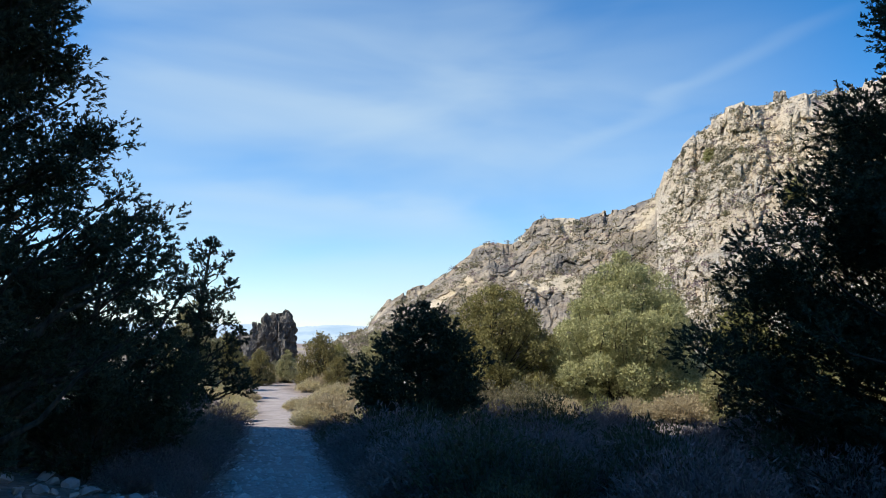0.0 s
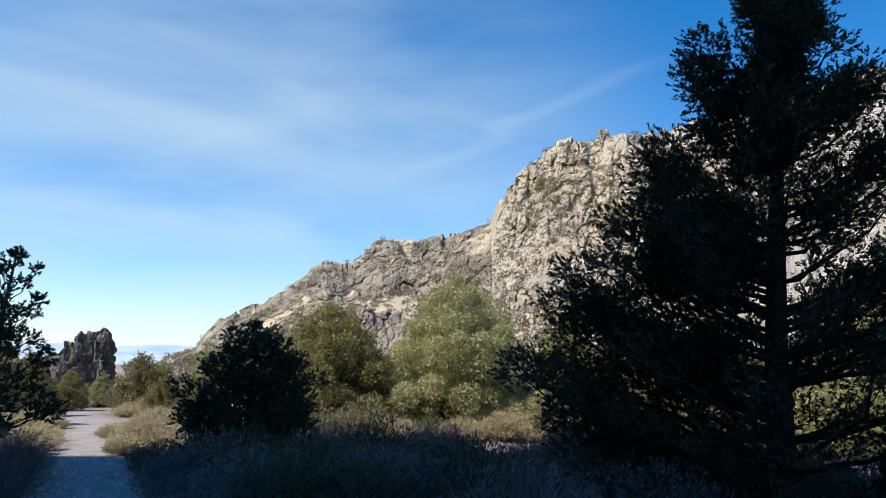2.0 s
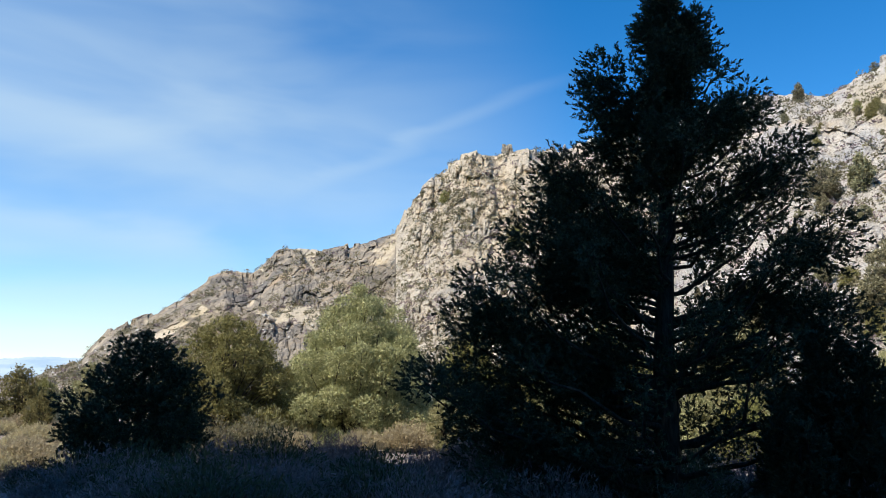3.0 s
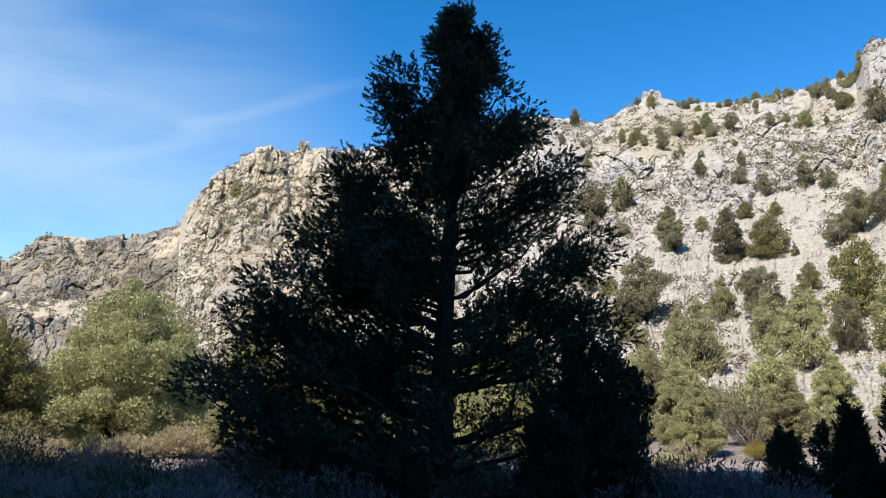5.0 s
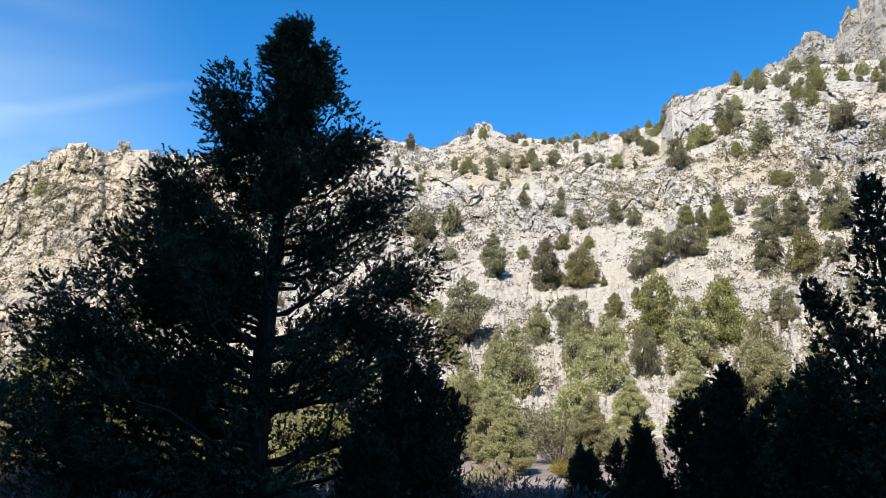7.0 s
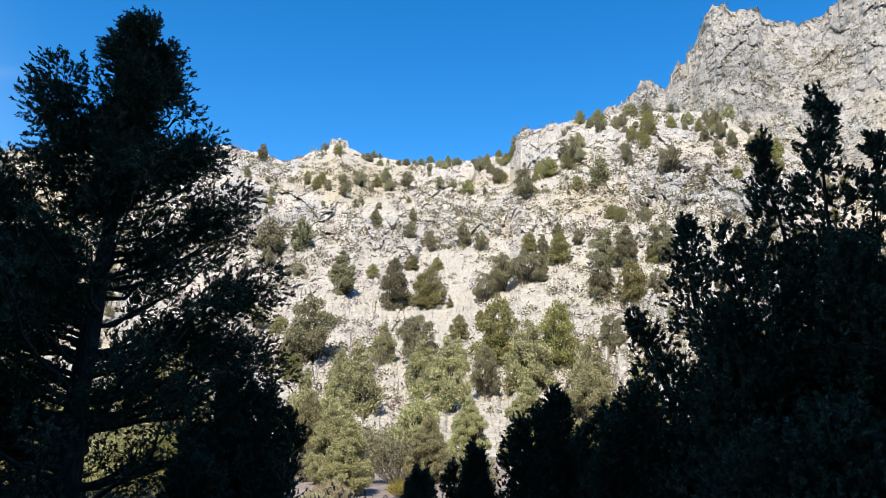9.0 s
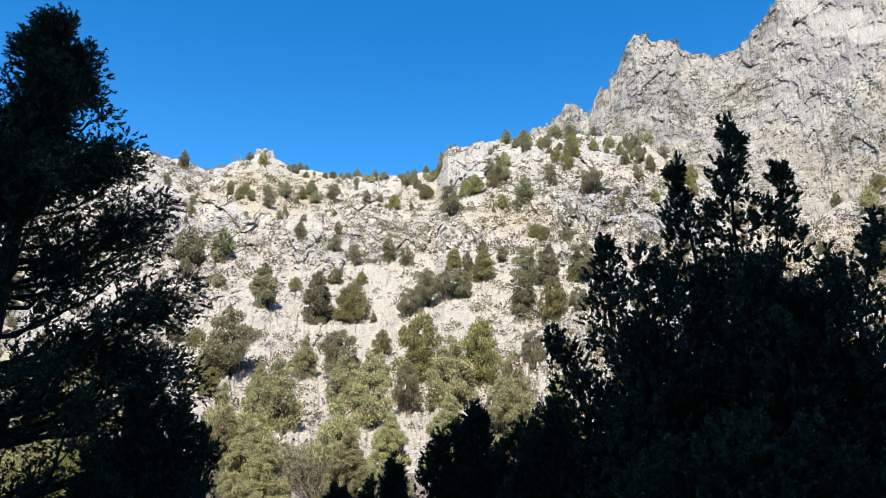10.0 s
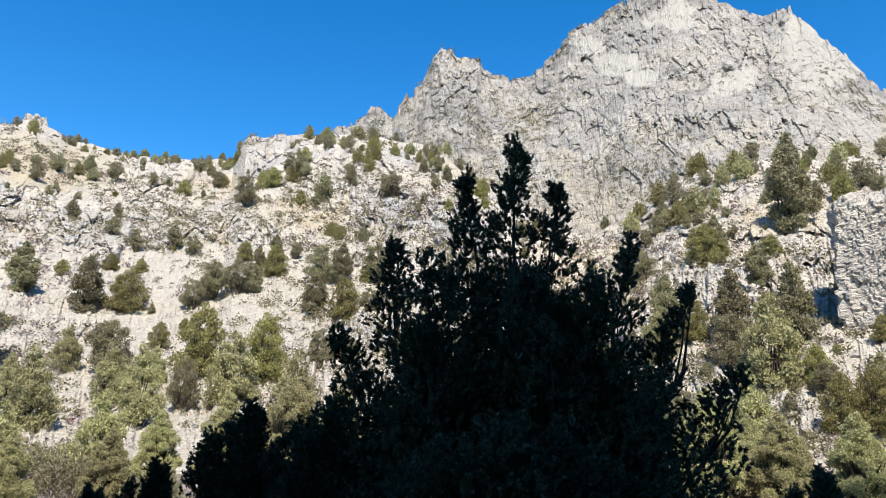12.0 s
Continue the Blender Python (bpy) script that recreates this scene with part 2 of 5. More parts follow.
FRESH_LEAF = leaf_material("fresh_green_foliage", (0.16, 0.15, 0.055), (0.33, 0.305, 0.12), 0.25)
STRAW_LEAF = leaf_material("dry_brush", (0.38, 0.32, 0.19), (0.60, 0.53, 0.34))
TWIG_LEAF = leaf_material("dry_twigs", (0.085, 0.07, 0.058), (0.18, 0.15, 0.125), 0.05)
BRUSH_LEAF = leaf_material("green_brush", (0.06, 0.065, 0.035), (0.14, 0.14, 0.07))
# Darker copy of the juniper foliage, with the near trees' shade put into the colour.
SHADED_JUNIPER_LEAF = leaf_material("shaded_juniper_foliage", (0.05, 0.06, 0.036), (0.12, 0.132, 0.075), 0.2)
GOLD_LEAF = leaf_material("yellow_leaves", (0.22, 0.17, 0.03), (0.36, 0.29, 0.06))
BARK = bark_material("bark", (0.035, 0.028, 0.022), (0.11, 0.09, 0.07))
DEAD_WOOD = bark_material("dead_wood", (0.16, 0.14, 0.12), (0.32, 0.29, 0.25))
STONE = plain_material("field_stone", (0.38, 0.35, 0.335), (0.60, 0.555, 0.53), 3.0)
FAR_PLAIN = plain_material("far_hill", (0.24, 0.20, 0.14), (0.38, 0.33, 0.24), 0.03)


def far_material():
    # Air haze is put into the colour: pale blues that glow, no rock tone.
    m, t, b = start_material("painted_haze_range", 1.0)
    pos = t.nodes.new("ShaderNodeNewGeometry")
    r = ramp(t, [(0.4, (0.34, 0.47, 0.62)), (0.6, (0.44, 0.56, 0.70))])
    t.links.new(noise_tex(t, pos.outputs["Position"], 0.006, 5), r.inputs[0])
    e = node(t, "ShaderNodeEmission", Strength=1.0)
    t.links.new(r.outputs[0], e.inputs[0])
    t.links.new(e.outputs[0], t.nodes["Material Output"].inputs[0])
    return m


HAZE_GLOW = far_material()

# ---------- noise on whole arrays ----------
def hash3(i, j, k, seed):
    h = (i.astype(np.uint32) * np.uint32(374761393) + j.astype(np.uint32) * np.uint32(668265263)
         + k.astype(np.uint32) * np.uint32(2147483647) + np.uint32(seed * 974711 + 12345))
    h = (h ^ (h >> np.uint32(13))) * np.uint32(1274126177)
    h = (h ^ (h >> np.uint32(16))) * np.uint32(2246822519)
    return ((h ^ (h >> np.uint32(15))) & np.uint32(0xFFFFFF)).astype(np.float32) / float(0x1000000)


def smooth_noise(P, size, seed):
    """Value noise from -1 to 1 at the points P, with features of that size."""
    q = P / size
    c = np.floor(q).astype(np.int64)
    f = (q - c).astype(np.float32)
    f = f * f * (3 - 2 * f)
    total = 0.0
    for dx in (0, 1):
        for dy in (0, 1):
            for dz in (0, 1):
                w = (f[..., 0] if dx else 1 - f[..., 0]) * (f[..., 1] if dy else 1 - f[..., 1]) * (f[..., 2] if dz else 1 - f[..., 2])
                total = total + w * hash3(c[..., 0] + dx, c[..., 1] + dy, c[..., 2] + dz, seed)
    return 2 * total - 1


def fbm(P, size, octaves, seed, fall=0.5):
    total, amp, norm = 0.0, 1.0, 0.0
    for o in range(octaves):
        total = total + amp * smooth_noise(P, size / 2 ** o, seed + 17 * o)
        norm += amp
        amp *= fall
    return total / norm


def blocks(P, size, seed):
    """A value from -1 to 1 for the block of rock that each point belongs to, and how near the joint to its neighbour lies (0 at the joint)."""
    q = P / size
    c = np.floor(q).astype(np.int64)
    best = np.full(q.shape[:-1], 9.0, np.float32)
    second = best.copy()
    value = np.zeros(q.shape[:-1], np.float32)
    for dx in (-1, 0, 1):
        for dy in (-1, 0, 1):
            for dz in (-1, 0, 1):
                i, j, k = c[..., 0] + dx, c[..., 1] + dy, c[..., 2] + dz
                d = ((i + hash3(i, j, k, seed) - q[..., 0]) ** 2 + (j + hash3(i, j, k, seed + 1) - q[..., 1]) ** 2
                     + (k + hash3(i, j, k, seed + 2) - q[..., 2]) ** 2).astype(np.float32)
                near = d < best
                second = np.where(near, best, np.minimum(second, d))
                best = np.where(near, d, best)
                value = np.where(near, hash3(i, j, k, seed + 3), value)
    return 2 * value - 1, np.sqrt(second) - np.sqrt(best)


def ridged(P, size, octaves, seed, fall=0.55):
    """Sharp-crested noise from -1 to 1: fins and gullies."""
    total, amp, norm = 0.0, 1.0, 0.0
    for o in range(octaves):
        total = total + amp * (1 - 2.6 * np.abs(smooth_noise(P, size / 2.1 ** o, seed + 17 * o)))
        norm += amp
        amp *= fall
    return total / norm


def step(x, a, b):
    t = np.clip((x - a) / (b - a), 0, 1)
    return t * t * (3 - 2 * t)


# ---------- meshes ----------
def raw_mesh(name, verts, faces, smooth=False):
    """A mesh from arrays of points and of faces that all have as many corners."""
    verts, faces = np.asarray(verts, np.float32), np.asarray(faces, np.int32)
    me = bpy.data.meshes.new(name)
    n, k = faces.shape
    me.vertices.add(len(verts))
    me.vertices.foreach_set("co", verts.ravel())
    me.loops.add(n * k)
    me.loops.foreach_set("vertex_index", faces.ravel())
    me.polygons.add(n)
    me.polygons.foreach_set("loop_start", np.arange(0, n * k, k, dtype=np.int32))
    me.update(calc_edges=True)
    me.polygons.foreach_set("use_smooth", np.full(n, smooth, bool))
    me.validate()
    return me


def grid_mesh(name, V, closed=False, smooth=False):
    ni, nj = V.shape[:2]
    idx = np.arange(ni * nj).reshape(ni, nj)
    if closed:
        idx = np.vstack([idx, idx[:1]])
    a, b, c, d = idx[:-1, :-1], idx[1:, :-1], idx[1:, 1:], idx[:-1, 1:]
    return raw_mesh(name, V.reshape(-1, 3), np.stack([a, d, c, b], -1).reshape(-1, 4), smooth)


def structure(name, me, material, label, category, kind="structure"):
    me.materials.append(material)
    return tagged(new(name, me), label, category, kind=kind)


def polar(az, r, el):
    """The place at a heading, a distance and a height angle as seen from the eye."""
    a = np.radians(az)
    return np.stack([r * np.sin(a), r * np.cos(a), EYE + r * np.tan(np.radians(el))], -1)


# ---------- ground ----------
def path_x(y):
    return 0.05 - 0.19 * y - 0.0018 * np.maximum(y - 6, 0) ** 2


def ground_z(x, y, fine=True):
    x, y = np.asarray(x, float), np.asarray(y, float)
    z = -0.035 * np.clip(y, 0, 100) - 0.02 * np.clip(y - 100, 0, 2900)
    bank = np.clip(path_x(np.clip(y, -5, 40)) - 1.0 - x, 0, 14)
    z = z + (0.13 * bank + 0.008 * bank ** 2) * np.exp(-np.clip(y - 14, 0, 200) / 16.0)
    if fine:
        P = np.stack([x, y, 0 * x], -1)
        off = step(np.abs(x - path_x(np.clip(y, -5, 60))), 0.4, 1.6)
        z = z + 0.10 * fbm(P, 2.3, 4, 5) * (0.25 + 0.75 * off) + 0.25 * fbm(P, 14.0, 2, 9) * step(np.hypot(x, y), 2, 12)
    return z


def build_ground():
    az = np.radians(np.concatenate([np.arange(-45, 125, 0.6), np.arange(125, 315, 3.0)]))
    r = np.concatenate([[0.02], np.geomspace(0.4, 60, 170), np.geomspace(62, 4500, 40)])
    A, Rr = np.meshgrid(az, r, indexing="ij")
    X, Y = Rr * np.sin(A), Rr * np.cos(A)
    me = grid_mesh("ground", np.stack([X, Y, ground_z(X, Y)], -1), closed=True, smooth=True)
    mark = me.attributes.new("path", "FLOAT", "POINT")
    d = np.abs(X - path_x(np.clip(Y, -5, 60))) + 0.35 * fbm(np.stack([X, Y, 0 * X], -1), 1.2, 3, 3)
    mark.data.foreach_set("value", ((1 - step(d - 0.1 * step(Y, 13, 17), 0.45, 0.95)) * (Y < 45)).astype(np.float32).ravel())
    structure("ground", me, SOIL, "gravelly desert soil with a trodden path through brush", "ground")


build_ground()

# ---------- mountains ----------
# heading, distance and height angle of the foot, distance of the crest, steepening
FOLDS = [(-16, 120, -3.2, 200, 1.5), (-8, 110, -2.6, 200, 1.5), (8, 85, -2.5, 190, 1.4), (16, 75, -2.5, 180, 1.35),
         (18, 72, -2.5, 150, 1.15), (30, 56, -2.6, 150, 1.35), (40, 46, -2.8, 170, 2.0), (48, 40, -3.0, 185, 2.5), (60, 34, -4.0, 185, 2.5),
         (68, 32, -4.5, 160, 2.2), (80, 30, -5.0, 145, 2.0), (95, 28, -5.5, 130, 1.9), (124, 26, -6.0, 120, 1.8)]
CREST = [(-16, -4.5), (-10.5, -2.6), (-8.1, -0.6), (-5.9, 0.4), (-4.4, 2.3), (-1.1, 3.7), (2.2, 6.3), (3.6, 6.9), (5.4, 6.6),
         (7.2, 8.3), (9.0, 8.7), (11, 8.6), (13.5, 9.1), (16.4, 9.9), (17.2, 12.0), (18.5, 13.4), (20.8, 15.4), (23, 16.0), (26, 16.0),
         (30, 16.7), (38, 18.2), (44.5, 18.9), (47, 18.7), (49, 18.2), (51.5, 19.3), (53.3, 19.9), (55.8, 19.1), (60, 18.8),
         (64, 18.9), (67.3, 19.4), (68.2, 21.2), (71.6, 21.9), (75, 22.1), (79, 22.4), (84, 21.6), (88, 18.6), (92, 15.6), (96, 14.6), (100, 16.2), (103, 18.6), (108, 19.6), (113, 19.0), (124, 18.5)]


def folded(az, column):
    rows = np.array(FOLDS, float)
    return np.interp(az, rows[:, 0], rows[:, column])


def crest_el(az):
    rows = np.array(CREST, float)
    return np.interp(az, rows[:, 0], rows[:, 1])


def hill_r(az, el):
    """How far off the hillside lies at a heading and a height angle."""
    e0, e1, k = folded(az, 2), crest_el(az), folded(az, 4)
    g = np.clip((el - e0) / np.maximum(e1 - e0, 0.3), 0, 1)
    s = 1 - (1 - g) ** (1 / k)
    return folded(az, 1) + s * (folded(az, 3) - folded(az, 1))


SURFACE = {}
STEP = 0.1
# ledges and towers that stand out of the slope: heading, height angle, their half widths, metres proud
OUTCROPS = [(62.2, 16.0, 2.1, 2.0, 6.0), (69.4, 19.6, 2.1, 1.6, 6.0), (75.1, 19.0, 1.0, 2.9, 6.5), (77.9, 17.8, 1.2, 2.2, 4.5), (68.2, 14.3, 2.8, 1.2, 3.5),
            (59.1, 11.5, 0.9, 1.0, 2.0), (55.0, 12.7, 3.1, 1.0, 2.5), (47.0, 15.0, 3.0, 2.5, 4.0), (49.5, 8.0, 2.2, 1.2, 2.0), (81.5, 17.0, 2.2, 1.8, 4.0),
            (86.5, 15.5, 3.0, 1.6, 4.0), (94.0, 12.0, 4.5, 2.4, 4.0), (103.5, 10.6, 2.5, 1.6, 2.0), (110.6, 11.4, 2.9, 2.6, 3.0), (110.0, 17.0, 1.6, 1.0, 1.5),
            (19.5, 11.0, 1.6, 3.4, 3.0), (22.4, 12.6, 1.8, 3.4, 5.0), (27.5, 12.8, 2.2, 3.0, 4.0), (31.0, 10.0, 2.0, 3.2, 4.0), (35.5, 13.5, 2.2, 3.6, 4.0),
            (3.4, 5.4, 1.5, 1.3, 4.0), (8.0, 7.2, 1.9, 1.3, 5.0), (4.8, 2.8, 2.6, 0.9, 4.0), (11.5, 7.6, 1.4, 1.1, 3.0), (-3.0, 2.0, 1.3, 1.2, 3.0), (12.0, 4.4, 1.6, 0.8, 3.0), (21.0, 4.6, 2.6, 0.9, 3.0)]
# bare chutes of scree: heading, height angle, half widths
CHUTES = [(71.6, 7.9, 1.8, 1.0), (68.6, 7.4, 2.4, 1.1), (58.2, 0.8, 1.3, 3.4), (54.9, 6.0, 2.6, 1.3), (62.8, 6.3, 2.0, 1.2), (54.3, 17.2, 4.6, 1.7), (68.6, 17.4, 2.4, 0.9),
          (108.9, 15.6, 1.8, 0.8), (74.0, 13.2, 2.6, 0.9), (77.5, 10.2, 1.0, 1.4), (66.0, 12.3, 2.0, 0.8)]
OCHRE = [(54.3, 17.0, 6.0, 2.2), (66.5, 17.8, 4.0, 1.2), (74.0, 15.8, 5.0, 1.6), (84.0, 19.8, 5.0, 2.0), (26.0, 11.0, 12.0, 8.0), (109.0, 15.6, 4.0, 2.0), (95.0, 12.0, 7.0, 3.5), (15.0, 6.0, 2.4, 2.6), (2.0, 3.0, 6.0, 1.2)]


def patch(A, E, rows, rough, soft=0.3):
    """One for each point inside the rows' patches, falling to nought over their ragged edges; and the metres they stand proud."""
    inside, proud = np.zeros(A.shape), np.zeros(A.shape)
    for a, e, wa, we, *up in rows:
        d = (np.abs((A - a) / wa) ** 3 + np.abs((E - e) / we) ** 3) ** (1 / 3)
        m = step(1.15 - d + rough, 0.0, soft)
        inside = np.maximum(inside, m)
        if up:
            proud = np.maximum(proud, up[0] * m * np.clip((E - e + 1.2 * we) / (2.0 * we), 0, 1))
    return inside, proud


def relief(P, seed, scale=1.0, upright=0.6):
    """How far broken rock stands out of its mean surface, in metres: jointed blocks of four sizes with open joints."""
    q = (P + scale * 0.45 * np.stack([fbm(P, 5.0 * scale, 3, seed + s) for s in (1, 2, 3)], -1)) * np.array([1, 1, upright])
    total = 0.0
    for k, (size, amp, gap) in enumerate(((5.6, 1.25, 0.6), (2.3, 0.9, 0.55), (1.05, 0.55, 0.3), (0.55, 0.24, 0.0))):
        value, joint = blocks(q, size * scale, seed + 10 * k + 5)
        total = total + scale * (amp * value - gap * (1 - step(joint, 0.02, 0.16)))
    return total


def mark_points(me, name, values, before, after):
    """A number for every point of a mesh whose front has values, with rows before and after it."""
    full = np.concatenate([np.repeat(values[:, :1], before, 1), values, np.repeat(values[:, -1:], after, 1)], 1)
    me.attributes.new(name, "FLOAT", "POINT").data.foreach_set("value", full.astype(np.float32).ravel())


def build_hillside(name, az0, az1, material, label, cliff):
    az = np.arange(az0, az1 + 0.05, STEP)
    g = np.linspace(0, 1, 230 if cliff else 310)
    A, G = np.meshgrid(az, g, indexing="ij")
    E0, E1 = folded(A, 2), crest_el(A)
    ell = E0 + G * (E1 - E0)
    r = hill_r(A, ell)
    flat = polar(A, r, ell)
    steep = 1 - step(A, 30, 44)
    rough = 0.45 * fbm(np.stack([A, ell, 0 * A], -1), 1.6, 4, 19)
    proud_mask, proud = patch(A, ell, OUTCROPS, rough)
    bare, _ = patch(A, ell, CHUTES, rough)
    ochre, _ = patch(A, ell, OCHRE, 1.3 * rough, 0.9)
    rocky = step(fbm(flat, 26.0, 4, 21) + 0.5 * fbm(flat, 7.0, 3, 23) + 0.15 * step(G, 0.5, 0.95) + 0.3 * steep, -0.30, 0.02)
    bands = step(fbm(flat * np.array([0.35, 0.35, 1.0]), 9.0, 5, 27, 0.6), -0.22, -0.02)
    rocky = np.where(A < 17.5, rocky * (bands + (1 - bands) * step(A, 14.5, 17.5)), rocky)
    rocky = np.maximum(rocky * (1 - bare), proud_mask)
    across = np.stack([np.radians(A) * 150, 0.14 * r, flat[..., 2]], -1)
    edge = step(G, 0.0, 0.12)
    bits = relief(across, 41, 1.0, 0.5)
    fins = ridged(across * np.array([1, 0.4, 0.28]), 14.0, 4, 61, 0.5)
    push = proud + rocky * ((1 + 0.25 * steep) * bits + (1.8 + 1.4 * steep) * fins) + (1 - rocky) * (0.42 + 0.45 * steep) * (np.clip(bits, -1.5, 1.5) + 1.6 * fbm(flat, 3.0, 5, 51, 0.65)) + 3.0 * fbm(flat, 24.0, 3, 53) * (0.4 + 0.6 * steep) + 1.0 * rocky * fbm(across, 4.0, 5, 67, 0.65)
    r = r - push * edge
    top = step(G, 0.86, 1.0)
    lump, _ = blocks(across * np.array([1, 1, 0]), 6.0, 81)
    tooth, _ = blocks(across * np.array([1, 1, 0]), 2.4, 85)
    jag = (0.32 * lump + 0.28 * tooth) * (0.35 + 0.65 * rocky) if cliff else (0.16 * lump + 0.14 * tooth) * (0.4 + 0.6 * rocky)
    front = polar(A, r, ell + top * jag * 150.0 / r)
    SURFACE[name] = (az0, az1, front)
    # behind the crest the ground falls away
    back = []
    for dr, drop in ((6, 1.5), (20, 7), (60, 30), (140, 85)):
        p = front[:, -1].copy()
        a = np.radians(az)
        p[:, 0] += dr * np.sin(a)
        p[:, 1] += dr * np.cos(a)
        p[:, 2] = np.maximum(p[:, 2] - drop, -12)
        back.append(p)
    skirt = polar(az, folded(az, 1) - 4, folded(az, 2))
    skirt[:, 2] -= 4
    V = np.concatenate([skirt[:, None], front, np.stack(back, 1)], 1)
    me = grid_mesh(name, V)
    mark_points(me, "scree", 1 - rocky, 1, 4)
    mark_points(me, "ochre", ochre, 1, 4)
    structure(name, me, material, label, "mountain")


def on_slope(az, el):
    """The place on the hillside at a heading and a height angle."""
    for az0, az1, front in SURFACE.values():
        if az0 <= az <= az1:
            i = min(int(round((az - az0) / STEP)), front.shape[0] - 1)
            e0, e1 = float(folded(az, 2)), float(crest_el(az))
            j = int(np.clip((el - e0) / max(e1 - e0, 0.3), 0, 1) * (front.shape[1] - 1))
            return front[i, j]


build_hillside("hillside_ridge", -16, 16.5, DARK_ROCK, "dark craggy volcanic ridge falling towards the valley", True)
build_hillside("hillside_bluff", 16.5, 38, BUFF_ROCK, "sunlit tan limestone bluff with a broken face", True)
build_hillside("hillside_slope", 38, 124, TAN_ROCK, "sunlit pale scree and rock slope with scattered trees", False)

PEAK = [(66, 17), (72, 20), (75.2, 22.6), (78.4, 24.3), (79.8, 23.7), (80.9, 25.7), (81.9, 25.9), (82.6, 27.4), (83.8, 29.0), (86.9, 28.5),
        (87.3, 27.5), (90, 26.8), (92.5, 27.6), (94.3, 29.6), (96.3, 30.6), (99.2, 32.1), (103, 32.6), (107.3, 31.1), (110.1, 29.4),
        (111.6, 29.8), (113.2, 28.4), (115.2, 26.0), (117.4, 23.2), (121, 20.5), (126, 18)]


# smoother pale sheets on the peak: heading, height angle, half widths
SHEETS = [(96.0, 29.0, 2.0, 1.0), (98.5, 27.6, 2.4, 1.0), (100.6, 26.4, 1.8, 0.7), (107.2, 25.4, 1.9, 0.8), (112.6, 27.0, 1.6, 1.8), (114.4, 25.2, 2.0, 1.5), (103.5, 30.5, 2.5, 1.0)]


def build_peak():
    az = np.arange(66, 126, STEP)
    g = np.linspace(0, 1, 210)
    A, G = np.meshgrid(az, g, indexing="ij")
    rows = np.array(PEAK, float)
    E1 = np.interp(A, rows[:, 0], rows[:, 1])
    E0 = 11.5
    ell = E0 + G * (E1 - E0)
    r = 205 + 105 * G ** 1.3 - 45 * (1 - G) ** 2 * step(A, 84, 92)
    flat = polar(A, r, ell)
    across = np.stack([np.radians(A) * 250, 0.1 * r, flat[..., 2]], -1)
    rough = 0.9 * fbm(np.stack([A, ell, 0 * A], -1), 1.6, 5, 29, 0.6)
    sheet, _ = patch(A, ell, SHEETS, rough, 0.5)
    low = step(20.5 + 6 * rough - ell, 0.0, 3.0)
    bits = relief(across, 141, 1.1, 0.3)
    push = (1 - 0.6 * sheet) * (bits + 4.5 * ridged(across * np.array([1, 1, 0.3]), 20.0, 6, 79, 0.6)) + 2.2 * fbm(across * np.array([1, 1, 0.5]), 7.0, 5, 80, 0.65) + 9.0 * fbm(flat, 48.0, 3, 77)
    r = r - push * step(G, 0.0, 0.1)
    line = across * np.array([1, 1, 0])
    lump, _ = blocks(line, 7.0, 85)
    tooth, _ = blocks(line, 2.6, 87)
    ell = ell + step(G, 0.86, 1.0) * (0.22 * lump + 0.25 * tooth)
    front = polar(A, r, ell)
    back = []
    for dr, drop in ((8, 4), (40, 30), (120, 110)):
        p = front[:, -1].copy()
        p[:, 0] += dr * np.sin(np.radians(az))
        p[:, 1] += dr * np.cos(np.radians(az))
        p[:, 2] -= drop
        back.append(p)
    SURFACE["peak"] = (200.0, 201.0, front)
    V = np.concatenate([front, np.stack(back, 1)], 1)
    me = grid_mesh("grey_peak", V)
    mark_points(me, "scree", 0.9 * sheet, 0, 3)
    mark_points(me, "ochre", low, 0, 3)
    structure("grey_peak", me, GREY_ROCK, "towering grey limestone peak with jagged pinnacles", "mountain")


build_peak()


def crag(name, label, az, d, el0, el1, half, seed, material, depth=0.7, taper=0.45, kind="structure", lumpy=0.22, square=0.5):
    """A free-standing mass of jointed rock: heading, distance, height angles of foot and top, half width in metres."""
    c = polar(az, d, el0)
    h = d * (math.tan(radians(el1)) - math.tan(radians(el0)))
    ph, f = np.meshgrid(np.linspace(0, 2 * np.pi, 150, endpoint=False), np.linspace(0, 1, 110), indexing="ij")
    w = half * (1 - taper * f ** 1.5) * np.where(f > 0.93, (1 - f) / 0.07 * 0.9 + 0.1, 1)
    sq = 1 / np.maximum(np.abs(np.cos(ph)), np.abs(np.sin(ph))) ** square
    V = np.stack([w * sq * np.cos(ph), depth * w * sq * np.sin(ph), np.minimum(f * 1.04, 1) * h], -1)
    warped = (V + c) * np.array([1, 1, 0.4])
    b1, _ = blocks(warped, half * 0.6, seed)
    b2, _ = blocks(warped, half * 0.25, seed + 4)
    k = 1 + lumpy * b1 + relief(V + c, seed, 0.55 * half * lumpy, 0.5) / half
    V[..., :2] *= k[..., None]
    V[..., 2] += step(f, 0.5, 1.0) * h * 0.3 * lumpy * (b1 + 0.8 * b2)
    a = radians(az)
    X = V[..., 0] * math.cos(a) + V[..., 1] * math.sin(a)
    Y = -V[..., 0] * math.sin(a) + V[..., 1] * math.cos(a)
    me = grid_mesh(name, np.stack([X, Y, V[..., 2]], -1), closed=True)
    ob = structure(name, me, material, label, "rock", kind)
    ob.matrix_basis = Matrix.Translation(Vector(c.tolist()))
    return ob


